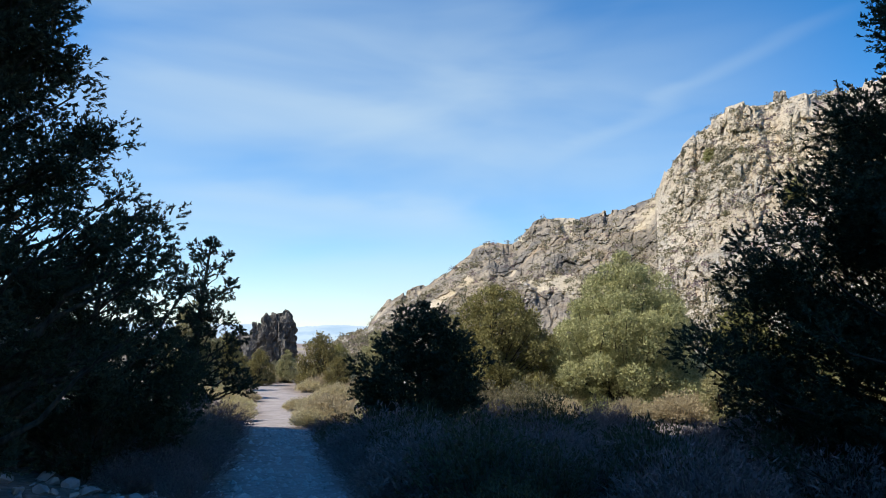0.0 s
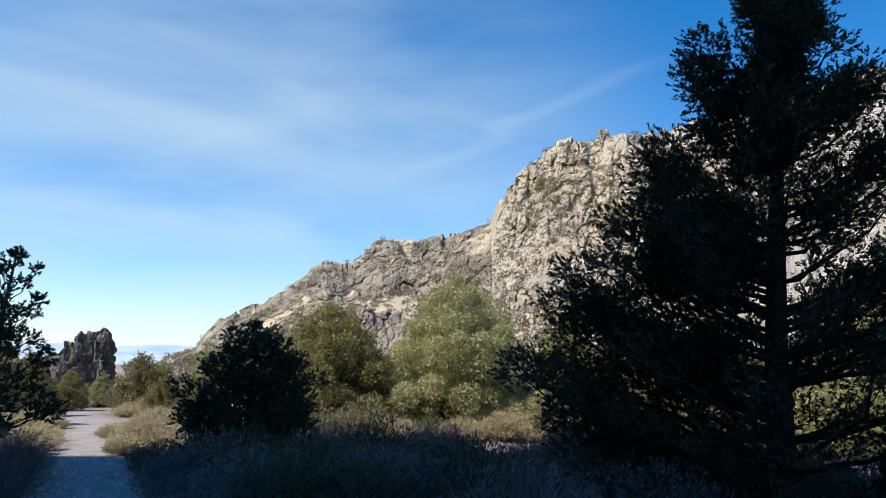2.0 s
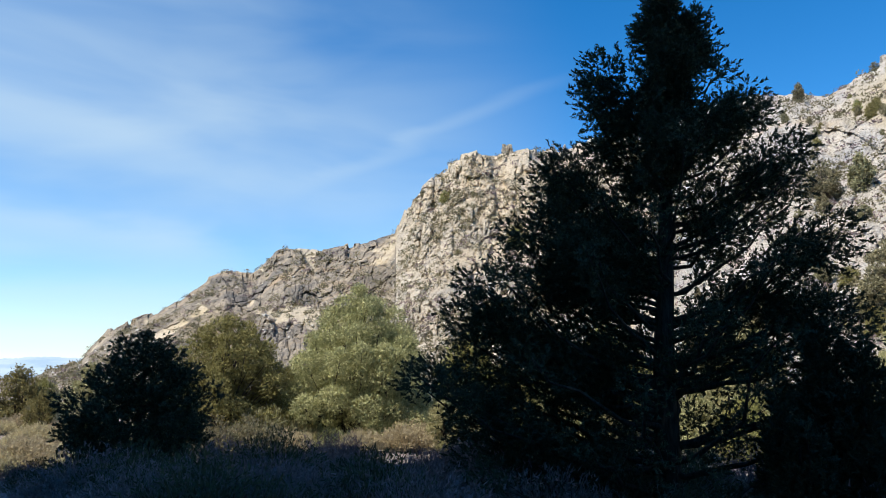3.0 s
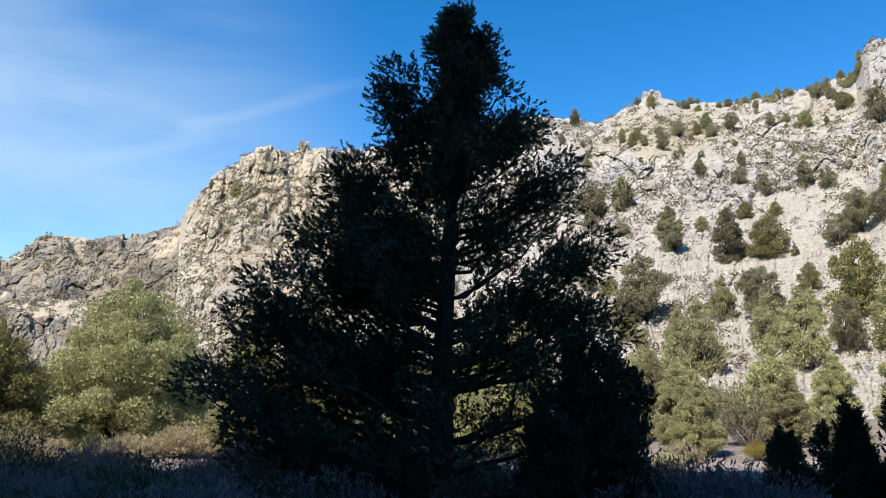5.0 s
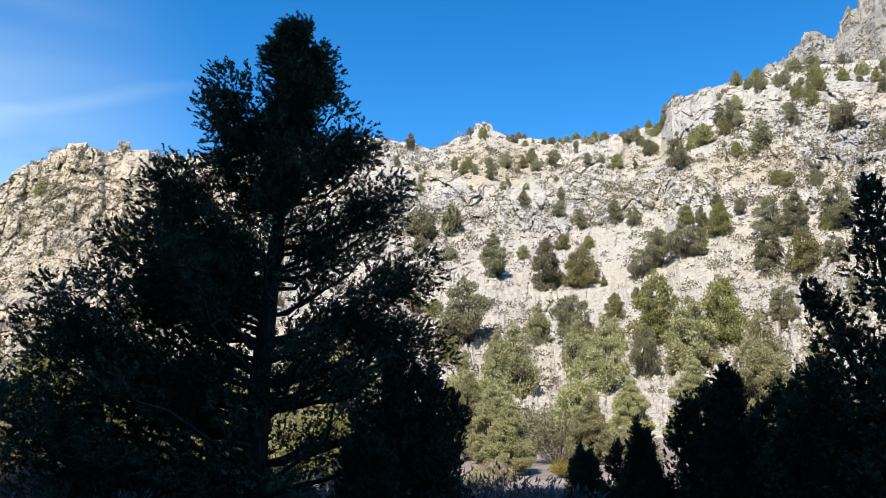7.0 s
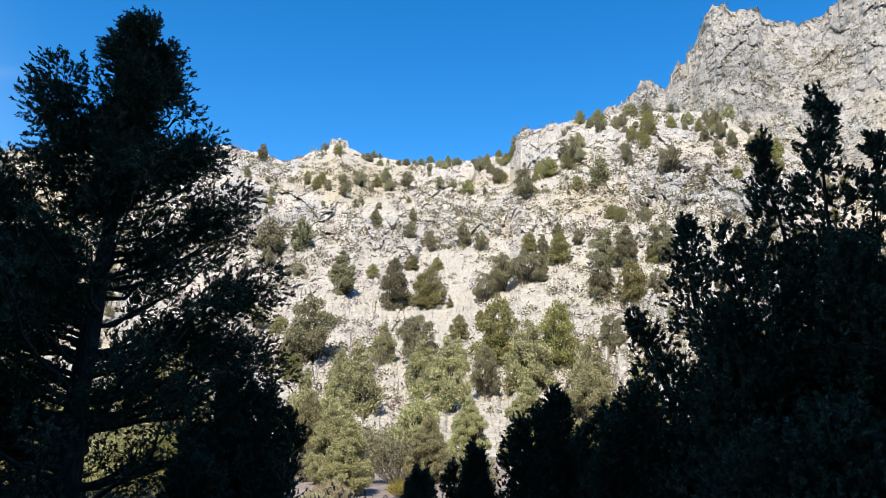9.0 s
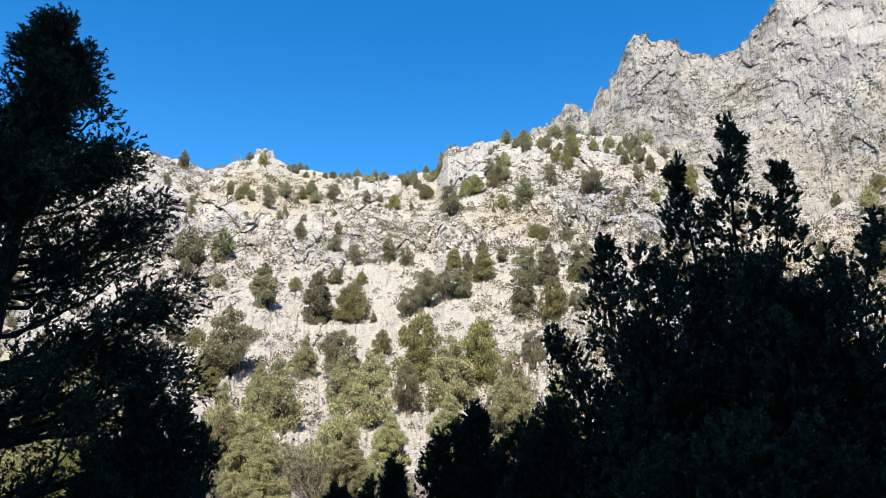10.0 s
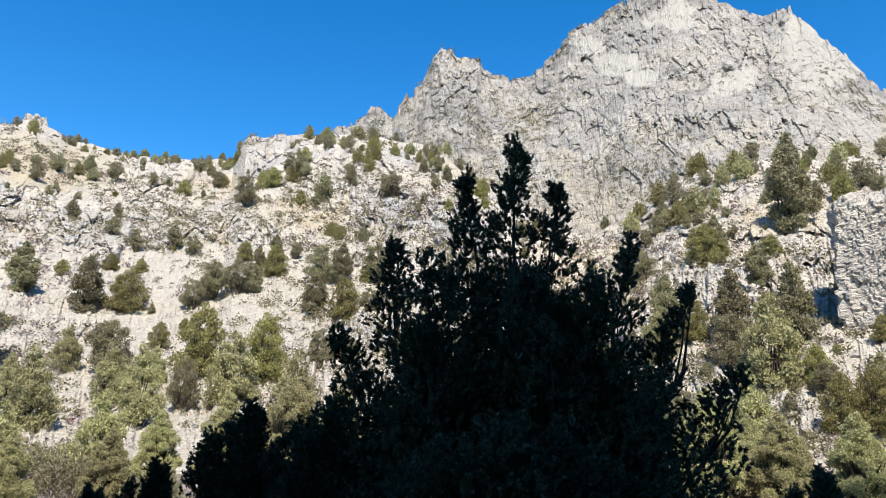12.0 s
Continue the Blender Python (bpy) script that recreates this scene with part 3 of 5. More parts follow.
crag("rock_spire", "dark rock spire standing beside the valley mouth", -12.7, 120, -5.0, 1.0, 3.3, 203, SHADED_SPIRE_ROCK, 0.9, 0.5, lumpy=0.26)
crag("rock_spire", "lower dark rock tower joined to the spire", -13.9, 121, -5.0, 0.35, 2.7, 207, SHADED_SPIRE_ROCK, 0.9, 0.45, lumpy=0.24)
crag("rock_outcrop", "dark rock outcrop at the foot of the spire", -15.8, 122, -5.0, -0.6, 4.4, 205, SHADED_SPIRE_ROCK, 0.9, 0.5)
crag("rock_pinnacle", "small square rock pinnacle on the bluff's crest", 25.5, 150, 15.0, 16.75, 1.3, 209, BUFF_ROCK, 1.0, 0.2)
crag("rock_column", "pale jointed rock column on the slope", 116.3, 62, 2.0, 15.9, 3.3, 213, COLUMN_ROCK, 0.9, 0.04, lumpy=0.07, square=0.9)
crag("rock_column", "lower part of the pale rock column", 120.0, 60, 1.0, 12.5, 3.0, 217, COLUMN_ROCK, 0.8, 0.1, lumpy=0.09, square=0.9)
crag("rock_pinnacle", "pale rock knob on the saddle", 53.2, 183, 17.8, 20.1, 3.0, 221, TAN_ROCK, 0.9, 0.45)
crag("rock_pinnacle", "grey rock fin below the peak", 78.3, 200, 20.5, 24.4, 5.0, 225, GREY_ROCK, 0.8, 0.7)


def build_ridge_strip(name, line, width, height, material, label, seed, rough=1.0, kind="structure"):
    """A rocky rise along a line of (x, y, height) stations, with sloping flanks."""
    line = np.array(line, float)
    u = np.linspace(0, len(line) - 1, 160)
    c = np.stack([np.interp(u, np.arange(len(line)), line[:, k]) for k in range(3)], -1)
    d = np.gradient(c[:, :2], axis=0)
    d /= np.linalg.norm(d, axis=1, keepdims=True)
    side = np.stack([d[:, 1], -d[:, 0]], -1)
    w = np.linspace(-1, 1, 70)
    X = c[:, None, :2] + side[:, None, :] * (w * width)[None, :, None]
    base = ground_z(X[..., 0], X[..., 1], False) - 1.0
    prof = (1 - np.abs(w) ** 1.3)[None, :]
    Z = base + (c[:, None, 2] - base) * prof
    V = np.concatenate([X, Z[..., None]], -1)
    b1, _ = blocks(V * np.array([1, 1, 0.6]), height * 0.22, seed)
    b2, _ = blocks(V * np.array([1, 1, 0.6]), height * 0.09, seed + 5)
    lift = rough * prof * (0.07 * b1 + 0.04 * b2) * height
    V[..., 2] += lift
    V[..., :2] += (side[:, None, :] * (rough * (0.05 * b1 + 0.03 * b2) * height)[..., None])
    return structure(name, grid_mesh(name, V), material, label, "hill" if kind == "structure" else "backdrop", kind)


def uv(u, v):
    """From metres away from the sun and metres across, to x and y."""
    s, c = math.sin(radians(SUN_AZ)), math.cos(radians(SUN_AZ))
    return -s * u + c * v, -c * u - s * v


# the hill behind the camera, in whose shade it stands
build_ridge_strip("shaded_hill", [(*uv(-46, v), h) for v, h in ((-260, 46), (-120, 68), (-40, 69.5), (-5, 68.6), (5, 66.8), (9, 64.5), (14, 59), (23, 30), (60, 6), (110, 0))],
                  40, 45, DARK_ROCK, "steep shaded rocky hillside above the path", 83, 0.45)
# valley: low tan hills down the canyon, a far range with haze put into its colour
build_ridge_strip("valley_hill", [(*polar(a, 520, e)[:2], polar(a, 520, e)[2]) for a, e in ((-40, 0.2), (-26, -0.4), (-16, -0.7), (-10, -1.5), (-4, -2.2), (4, -2.6))],
                  130, 14, FAR_PLAIN, "low tan hills at the mouth of the canyon", 91, 0.6)
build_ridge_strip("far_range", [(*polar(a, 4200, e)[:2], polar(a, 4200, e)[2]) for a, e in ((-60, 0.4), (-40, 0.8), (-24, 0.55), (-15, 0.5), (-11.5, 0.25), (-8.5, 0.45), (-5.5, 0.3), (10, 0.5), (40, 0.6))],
                  500, 120, HAZE_GLOW, "distant mountain range, its haze painted in as a pale blue glow", 95, 0.35, "backdrop")

# ---------- plants ----------
class Stems:
    """Tapered limbs, gathered into one mesh."""

    def __init__(self, root=False):
        self.v, self.f, self.n = ([np.array([[0, 0, -0.5]])], [], 1) if root else ([], [], 0)

    def tube(self, pts, r0, r1, sides=5, rooted=False):
        pts = np.asarray(pts, float)
        k = len(pts)
        t = np.gradient(pts, axis=0)
        t /= np.linalg.norm(t, axis=1, keepdims=True) + 1e-9
        ref = np.where(np.abs(t[:, 2:3]) > 0.9, [[1.0, 0, 0]], [[0, 0, 1.0]])
        a = np.cross(t, ref)
        a /= np.linalg.norm(a, axis=1, keepdims=True) + 1e-9
        b = np.cross(t, a)
        rad = np.linspace(r0, r1, k)[:, None, None]
        ang = np.linspace(0, 2 * np.pi, sides, endpoint=False)
        ring = pts[:, None] + rad * (np.cos(ang)[None, :, None] * a[:, None] + np.sin(ang)[None, :, None] * b[:, None])
        idx = self.n + np.arange(k * sides).reshape(k, sides)
        nxt = np.roll(idx, -1, axis=1)
        self.v.append(ring.reshape(-1, 3))
        self.f.append(np.stack([idx[:-1], nxt[:-1], nxt[1:], idx[1:]], -1).reshape(-1, 4))
        if rooted:      # grown together at the root
            self.f.append(np.array([[0, idx[0, 0], idx[0, 1], idx[0, 2]]]))
        self.n += k * sides

    def mesh(self, name):
        return raw_mesh(name, np.concatenate(self.v), np.concatenate(self.f), True)


def tufts(rng, at, way, blades, length, width, spread, out=None):
    """Blades of foliage fanning out from every place in at, about its way: points and triangles."""
    n = len(at)
    d = way[:, None] + spread * rng.normal(size=(n, blades, 3))
    d /= np.linalg.norm(d, axis=-1, keepdims=True) + 1e-9
    face = rng.normal(size=(n, blades, 3))
    if out is not None:
        face = 0.45 * face + out[:, None]
    side = np.cross(d, face)
    side /= np.linalg.norm(side, axis=-1, keepdims=True) + 1e-9
    L = length * rng.uniform(0.6, 1.15, (n, blades, 1))
    base = at[:, None] + 0.45 * length * rng.normal(size=(n, blades, 3)) + d * L * rng.uniform(-0.3, 0.2, (n, blades, 1))
    p = np.stack([base + side * width / 2, base - side * width / 2, base + d * L], 2)
    return p.reshape(-1, 3)


def shoots(rng, at, way, needles, length, needle, width):
    """Upright shoots set all round with needles that point forward: points and triangles."""
    n = len(at)
    axis = way + 0.35 * rng.normal(size=(n, 3))
    axis /= np.linalg.norm(axis, axis=1, keepdims=True) + 1e-9
    long = length * rng.uniform(0.6, 1.25, (n, 1, 1))
    s = rng.uniform(0.0, 1.0, (n, needles, 1))
    out = rng.normal(size=(n, needles, 3))
    out -= axis[:, None] * (out * axis[:, None]).sum(-1, keepdims=True)
    out /= np.linalg.norm(out, axis=-1, keepdims=True) + 1e-9
    d = 0.75 * axis[:, None] + 0.7 * out
    d /= np.linalg.norm(d, axis=-1, keepdims=True)
    side = np.cross(d, rng.normal(size=(n, needles, 3)))
    side /= np.linalg.norm(side, axis=-1, keepdims=True) + 1e-9
    base = at[:, None] + axis[:, None] * long * (s - 0.45)
    tip = base + d * needle * rng.uniform(0.7, 1.15, (n, needles, 1)) * (1.1 - 0.35 * s)
    return np.stack([base + side * width / 2, base - side * width / 2, tip], 2).reshape(-1, 3)


def blade_mesh(name, points):
    return raw_mesh(name, points, np.arange(len(points)).reshape(-1, 3))


def part(name, me, material, parent, label=""):
    me.materials.append(material)
    ob = new(name, me)
    ob.parent = parent
    if label:
        ob["label"] = label
    return ob


def thing(name, label, category, group=""):
    return tagged(new(name), label, category, group, kind="thing")


def pine(name, label, seed, height, profile, trunk_r, lean, leaf, limbs, pads, per_pad, blades, length, width, lowest=0.05, rise=0.6, skew=None, lobes=(), pad=0.26, lobe=1.0, group="", shoot=0.13):
    """A pinyon: limbs that climb outwards from the trunk and carry rounded pads of short needle tufts.
    profile: the crown's half width at fractions of the height; skew: (heading, factor, highest) rows that widen one side;
    lobes: (heading, reach, height, size) rows for the boughs that stand out."""
    rng = np.random.default_rng(seed)
    root = thing(name, label, "tree", group)
    stems = Stems()
    fr, wid = np.array(profile, float).T
    zs = np.linspace(0, 1, 14)
    wob = np.cumsum(rng.normal(0, 0.0017 * height, (14, 2)), 0)
    spine = np.stack([lean[0] * zs ** 1.2 + wob[:, 0], lean[1] * zs ** 1.2 + wob[:, 1], height * zs], -1)
    spine[0, 2] = -0.3
    stems.tube(spine, trunk_r, 0.012, 8)
    trunk = part("trunk", stems.mesh("trunk"), BARK, root)
    at, way = [], []
    up = np.array([0, 0, 1.0])

    def clump(c, size, n, toward):
        ball = rng.normal(size=(n, 3))
        ball /= np.linalg.norm(ball, axis=1, keepdims=True)
        at.append(c + ball * size * rng.uniform(0.25, 1.0, (n, 1)) ** 0.5 * np.array([1, 1, 0.8]))
        way.append(0.7 * ball + 0.5 * toward + 0.35 * up)

    def bough(a, reach, tip_z, size, count):
        out = np.array([math.sin(a), math.cos(a), 0])
        foot_z = max(0.06 * height, tip_z - reach * rise * (0.45 + 0.75 * min(1.0, 1.6 * tip_z / height)) * rng.uniform(0.7, 1.15))
        c = np.array([np.interp(foot_z / height, zs, spine[:, k]) for k in range(3)])
        axis = np.array([np.interp(tip_z / height, zs, spine[:, k]) for k in range(2)])
        tip = np.array([axis[0] + out[0] * reach, axis[1] + out[1] * reach, tip_z])
        tt = np.linspace(0, 1, 7)[:, None]
        limb = c + (tip - c) * tt
        limb[:, 2] += -0.10 * reach * np.sin(np.pi * tt[:, 0])
        limb[1:-1] += rng.normal(0, 0.025 * reach, (5, 3))
        wood = Stems()
        wood.tube(limb, max(0.012, trunk_r * 0.26 * (1 - foot_z / height) + 0.006), 0.006, 5)
        for q in np.concatenate([[1.0], rng.uniform(0.25, 0.98, count - 1)]):
            o = np.array([np.interp(max(0.1, q - 0.12), tt[:, 0], limb[:, k]) for k in range(3)])
            e = np.array([np.interp(q, tt[:, 0], limb[:, k]) for k in range(3)])
            sway = min(reach, 1.6) * 0.17 * (1.2 - 0.4 * q)
            e = e + np.array([out[1], -out[0], 0]) * rng.normal(0, sway) + up * rng.normal(0.05, 0.5 * sway) if q < 1 else e
            r = size * rng.uniform(0.6, 1.1) * min(1.0, 0.45 + 0.5 * reach)
            e[2] = min(e[2], height - 0.4 * r)
            wood.tube([o, (o + e) / 2 + rng.normal(0, 0.02, 3), e], 0.009, 0.004, 3)
            clump(e, r, max(6, int(per_pad * (r / 0.26) ** 1.6)), out)
        part("limb", wood.mesh("limb"), BARK, trunk)

    for i in range(limbs):
        f = lowest + (0.965 - lowest) * ((i + rng.uniform(0, 0.9)) / limbs) ** 0.95
        a = 2.39996 * i + rng.normal(0, 0.3)
        reach = np.interp(f, fr, wid) * rng.uniform(0.7, 1.0)
        for h0, k, highest in skew or ():
            if f < highest:
                reach *= 1 + k * max(0.0, math.cos(a - radians(h0))) ** 2
        bough(a, max(0.1, reach - 0.6 * pad * min(1, reach)), f * height, pad, max(1, int(pads * reach + 0.6)))
    for head, reach, z, size in lobes:
        for k in range(6):
            q = rng.uniform(0.72, 1.0) if k else 1.0
            bough(radians(head) + rng.normal(0, 0.16), reach * q, z + rng.normal(0, 0.45 * size), lobe * pad, 5)
    clump(np.array([spine[-1, 0], spine[-1, 1], height - 0.12]), 0.13, 30, up)
    at, way = np.concatenate(at), np.concatenate(way)
    points = shoots(rng, at, way, blades, shoot, length, width)
    part("crown", blade_mesh("crown", points), leaf, root)
    return root


def juniper(name, label, seed, height, radius, leaf, stems_n, sprays, blades, length, width, spires=(), squat=1.0, group="", category="tree"):
    """A many-stemmed juniper: limbs from the base and a crown of flame-shaped clumps covered with short sprays.
    spires: (x, y, top, half width) rows for the clumps that stand out; without them they are thrown."""
    rng = np.random.default_rng(seed)
    root = thing(name, label, category, group)
    wood = Stems(True)
    clumps = list(spires)
    while len(clumps) < stems_n:
        a, q = rng.uniform(0, 2 * np.pi), rng.uniform(0, 1) ** 0.6
        top = height * (1 - 0.55 * q ** 1.6) * rng.uniform(0.82, 1.0) * (0.76 if spires else 1.0)
        clumps.append((radius * 0.72 * q * math.cos(a), radius * 0.72 * q * math.sin(a), top, radius * rng.uniform(0.26, 0.42)))
    at, way = [], []
    area = np.array([c[3] * c[2] for c in clumps])
    share = np.maximum(8, sprays * area / area.sum()).astype(int)
    for (x, y, top, half), n in zip(clumps, share):
        foot = np.array([x * 0.15, y * 0.15, -0.15])
        low = max(0.08 * height, top * 0.16) * squat
        tt = np.linspace(0, 1, 7)[:, None]
        head = np.array([x, y, top * 0.95])
        line = foot + (head - foot) * np.concatenate([tt ** 0.8, tt ** 0.8, tt ** 1.2], 1)
        line[1:-1] += rng.normal(0, 0.03 * radius, (5, 3))
        wood.tube(line, 0.035 * height ** 0.7 * rng.uniform(0.6, 1), 0.006, 5, rooted=True)
        lumps = max(16, int(n / 32))
        f = np.clip((np.arange(lumps) + rng.uniform(0, 1.6, lumps)) / lumps, 0, 0.99)
        ph = rng.uniform(0, 2 * np.pi, lumps)
        prof = half * np.clip(1.15 * (1 - f) ** 0.8, 0.06, 1) * np.clip(0.45 + 4 * f, 0, 1)
        rr = prof * rng.uniform(0.55, 1.1, lumps)
        heart = np.stack([x * (0.45 + 0.55 * f) + rr * np.cos(ph), y * (0.45 + 0.55 * f) + rr * np.sin(ph), low + f * (top - low)], -1)
        weight = 0.55 + 0.6 * (1 - f)
        pick = rng.choice(lumps, n, p=weight / weight.sum())
        ball = rng.normal(size=(n, 3))
        ball /= np.linalg.norm(ball, axis=1, keepdims=True)
        size = (0.13 + 0.42 * (1 - f[pick])) * half * rng.uniform(0.4, 1.15, n) + 0.01
        p = heart[pick] + ball * size[:, None] * np.array([1, 1, 1.35])
        w = 0.35 * ball + np.stack([0.3 * np.cos(ph[pick]), 0.3 * np.sin(ph[pick]), 0.7 + 0 * pick], -1)
        f = f[pick]
        at.append(p)
        way.append(w)
        for _ in range(6):
            k = rng.integers(n)
            q = np.clip(f[k] * 0.8, 0, 1)
            o = np.array([np.interp(q, tt[:, 0], line[:, m]) for m in range(3)])
            wood.tube([o, (o + p[k]) / 2 + rng.normal(0, 0.03, 3), p[k]], 0.02, 0.004, 3)
    part("trunk", wood.mesh("trunk"), BARK, root)
    points = shoots(rng, np.concatenate(at), np.concatenate(way), blades, 2.2 * length, length, width)
    part("crown", blade_mesh("crown", points), leaf, root)
    return root


def crown_tree(name, label, seed, height, radius, leaf, clumps, blades, length, width, base=0.1, point=0.5, bare=0.0, lump=1.0, category="tree", group=""):
    """A rounded pinyon or juniper in the sun: forking limbs that end in leafy clumps, with gaps and shade between them.
    point: how far the crown narrows upwards; bare: the share of the height at which limbs show."""
    rng = np.random.default_rng(seed)
    root = thing(name, label, category, group)
    wood = Stems(True)
    hearts, sizes = [], []
    for _ in range(clumps * 12):
        f = rng.uniform(0, 1) ** 0.85
        wide = radius * min(1.0, 0.55 + 2.2 * f) * max(0.05, 1 - point * f ** 1.5) * math.sqrt(max(0.02, 1 - max(0.0, f - 0.55) ** 2 / 0.23))
        a, q = rng.uniform(0, 2 * np.pi), rng.uniform(0.15, 1) ** 0.6
        size = lump * radius * rng.uniform(0.17, 0.33) * (1.1 - 0.45 * f)
        c = np.array([max(0, wide - size) * q * math.cos(a), max(0, wide - size) * q * math.sin(a), height * (base + bare + (1 - base - bare) * f) - 0.7 * size])
        if all(np.linalg.norm(c - h) > 0.74 * (size + z) for h, z in zip(hearts, sizes)):
            hearts.append(c)
            sizes.append(size)
        if len(hearts) >= clumps:
            break
    hearts, sizes = np.array(hearts), np.array(sizes)
    hearts[:, :2] += rng.normal(0, 0.12 * radius, 2)
    at, way, faces = [], [], []
    share = np.maximum(10, blades * sizes ** 2 / (sizes ** 2).sum()).astype(int)
    for c, size, n in zip(hearts, sizes, share):
        foot = np.array([0.1 * c[0], 0.1 * c[1], -0.25])
        tt = np.linspace(0, 1, 4)[:, None]
        line = foot + (c - foot) * np.concatenate([tt ** 1.25, tt ** 1.25, tt ** 0.85], 1)
        line[1:-1] += rng.normal(0, 0.05 * radius, (2, 3))
        wood.tube(line, 0.016 * height * rng.uniform(0.6, 1.1), 0.01, 3, rooted=True)
        ball = rng.normal(size=(n, 3)) + np.array([0, 0, 0.35])
        ball /= np.linalg.norm(ball, axis=1, keepdims=True)
        squash = np.array([1, 1, rng.uniform(0.7, 1.0)])
        at.append(c + ball * size * squash * rng.uniform(0.55, 1.12, (n, 1)) ** 0.7)
        way.append(0.55 * ball + 0.75 * rng.normal(size=(n, 3)) * 0.6 + np.array([0, 0, 0.35]))
        faces.append(ball + np.array([0, 0, 0.15]))
    part("trunk", wood.mesh("trunk"), BARK, root)
    part("crown", blade_mesh("crown", tufts(rng, np.concatenate(at), np.concatenate(way), 1, length, width, 0.35, np.concatenate(faces))), leaf, root)
    return root


def bush(name, label, seed, radius, height, leaf, stalks, blades, length, width, group="", category="shrub"):
    """A rounded desert shrub: wiry stalks from the root with leaves towards their ends."""
    rng = np.random.default_rng(seed)
    root = thing(name, label, category, group)
    wood = Stems()
    at, way = [], []
    for _ in range(stalks):
        a, q = rng.uniform(0, 2 * np.pi), rng.uniform(0.0, 1) ** 0.55
        tip = np.array([radius * q * math.cos(a), radius * q * math.sin(a), height * math.sqrt(max(0.02, 1 - 0.85 * q * q)) * rng.uniform(0.55, 1.08)])
        o = np.array([0.12 * tip[0], 0.12 * tip[1], -0.06])
        m = o + (tip - o) * 0.55 + rng.normal(0, 0.06 * radius, 3)
        wood.tube([o, m, tip] if len(at) % 8 else [o, tip], 0.007, 0.002, 3)
        d = (tip - m) / (np.linalg.norm(tip - m) + 1e-6)
        for s in (0.2, 0.5, 0.78, 1.0):
            at.append(m + (tip - m) * s)
            way.append(d)
    part("stem", wood.mesh("stem"), DEAD_WOOD, root)
    part("foliage", blade_mesh("foliage", tufts(rng, np.array(at), np.array(way), blades, length, width, 0.6)), leaf, root)
    return root


def stand(ob, az, d, sink=0.0, turn=0.0, size=1.0):
    x, y = d * math.sin(radians(az)), d * math.cos(radians(az))
    ob.matrix_basis = pose(x, y, float(ground_z(x, y)) - sink, 0, 0, turn) @ Matrix.Scale(size, 4)
    return ob


def place(ob, az, d, turn=0.0, size=1.0):
    x, y = d * math.sin(radians(az)), d * math.cos(radians(az))
    ob.scale = (1, 1, 1)
    c = copy_thing(ob, pose(x, y, float(ground_z(x, y)), 0, 0, turn))
    c.scale = (size, size, size)
    return c


# the tall pinyon in the middle of the turn
stand(pine("pinyon_pine", "tall dark pinyon pine in shade with a tapering crown", 3, 7.75,
           [(0, 2.6), (0.1, 3.1), (0.2, 3.25), (0.3, 3.15), (0.4, 2.8), (0.49, 2.35), (0.6, 1.95), (0.7, 1.75), (0.83, 0.95), (0.9, 0.62), (0.96, 0.55), (1, 0.35)],
           0.2, (0.36, -0.26), PINE_LEAF, 68, 1.9, 27, 14, 0.056, 0.023, lowest=0.1, pad=0.3, skew=((-54, 0.15, 0.44),), lobe=1.35,
           lobes=((-54, 0.22, 7.5, 0.2), (126, 0.3, 7.1, 0.25), (-54, 1.6, 4.5, 0.35), (-54, 2.0, 3.5, 0.4), (-84, 1.5, 4.0, 0.35), (-24, 1.4, 4.2, 0.35), (-54, 0.9, 5.5, 0.3), (36, 0.5, 6.2, 0.3), (-144, 0.5, 6.0, 0.3), (-144, 0.9, 5.2, 0.3), (-54, 0.34, 7.1, 0.3), (126, 0.5, 6.7, 0.3), (-144, 0.6, 6.45, 0.3), (-54, 3.0, 2.75, 0.4), (-60, 2.5, 3.0, 0.4), (-50, 2.7, 1.9, 0.4), (-54, 2.7, 1.3, 0.4), (-75, 2.2, 1.0, 0.4), (-54, 1.7, 0.9, 0.3), (-54, 1.15, 6.15, 0.3), (126, 1.0, 5.95, 0.3), (-54, 1.75, 5.0, 0.35), (126, 1.6, 4.8, 0.35), (-54, 2.3, 4.05, 0.35), (-54, 3.05, 3.3, 0.4),
                  (126, 2.15, 3.8, 0.35), (126, 2.3, 3.1, 0.4), (-54, 3.5, 2.2, 0.4))), 36.0, 8.6, size=0.815)
# pinyons at the foot of the bank
stand(pine("pinyon_pine", "dark pinyon pine on the rocky bank, branches reaching over brush", 11, 5.6,
           [(0, 1.3), (0.2, 2.3), (0.35, 2.4), (0.45, 2.0), (0.6, 1.4), (0.8, 1.1), (1, 0.3)],
           0.2, (-0.1, 0.2), PINE_LEAF, 100, 2.6, 33, 16, 0.05, 0.019, lowest=0.18,
           lobes=((54, 1.05, 5.3, 0.25), (54, 0.8, 5.6, 0.2), (80, 1.0, 4.4, 0.3), (54, 1.15, 4.0, 0.3), (54, 1.45, 3.2, 0.3), (54, 2.1, 2.6, 0.35), (54, 0.95, 4.6, 0.3), (54, 1.9, 2.1, 0.35), (54, 1.2, 5.0, 0.3))), -35.5, 7.6)
stand(pine("pinyon_pine", "dark pinyon pine with dense low limbs on the bank", 12, 2.5,
           [(0, 1.2), (0.2, 1.6), (0.5, 1.5), (0.8, 0.8), (1, 0.2)],
           0.13, (0.1, 0.1), PINE_LEAF, 76, 3.0, 34, 16, 0.06, 0.024, lowest=0.08), -25.5, 10.5)
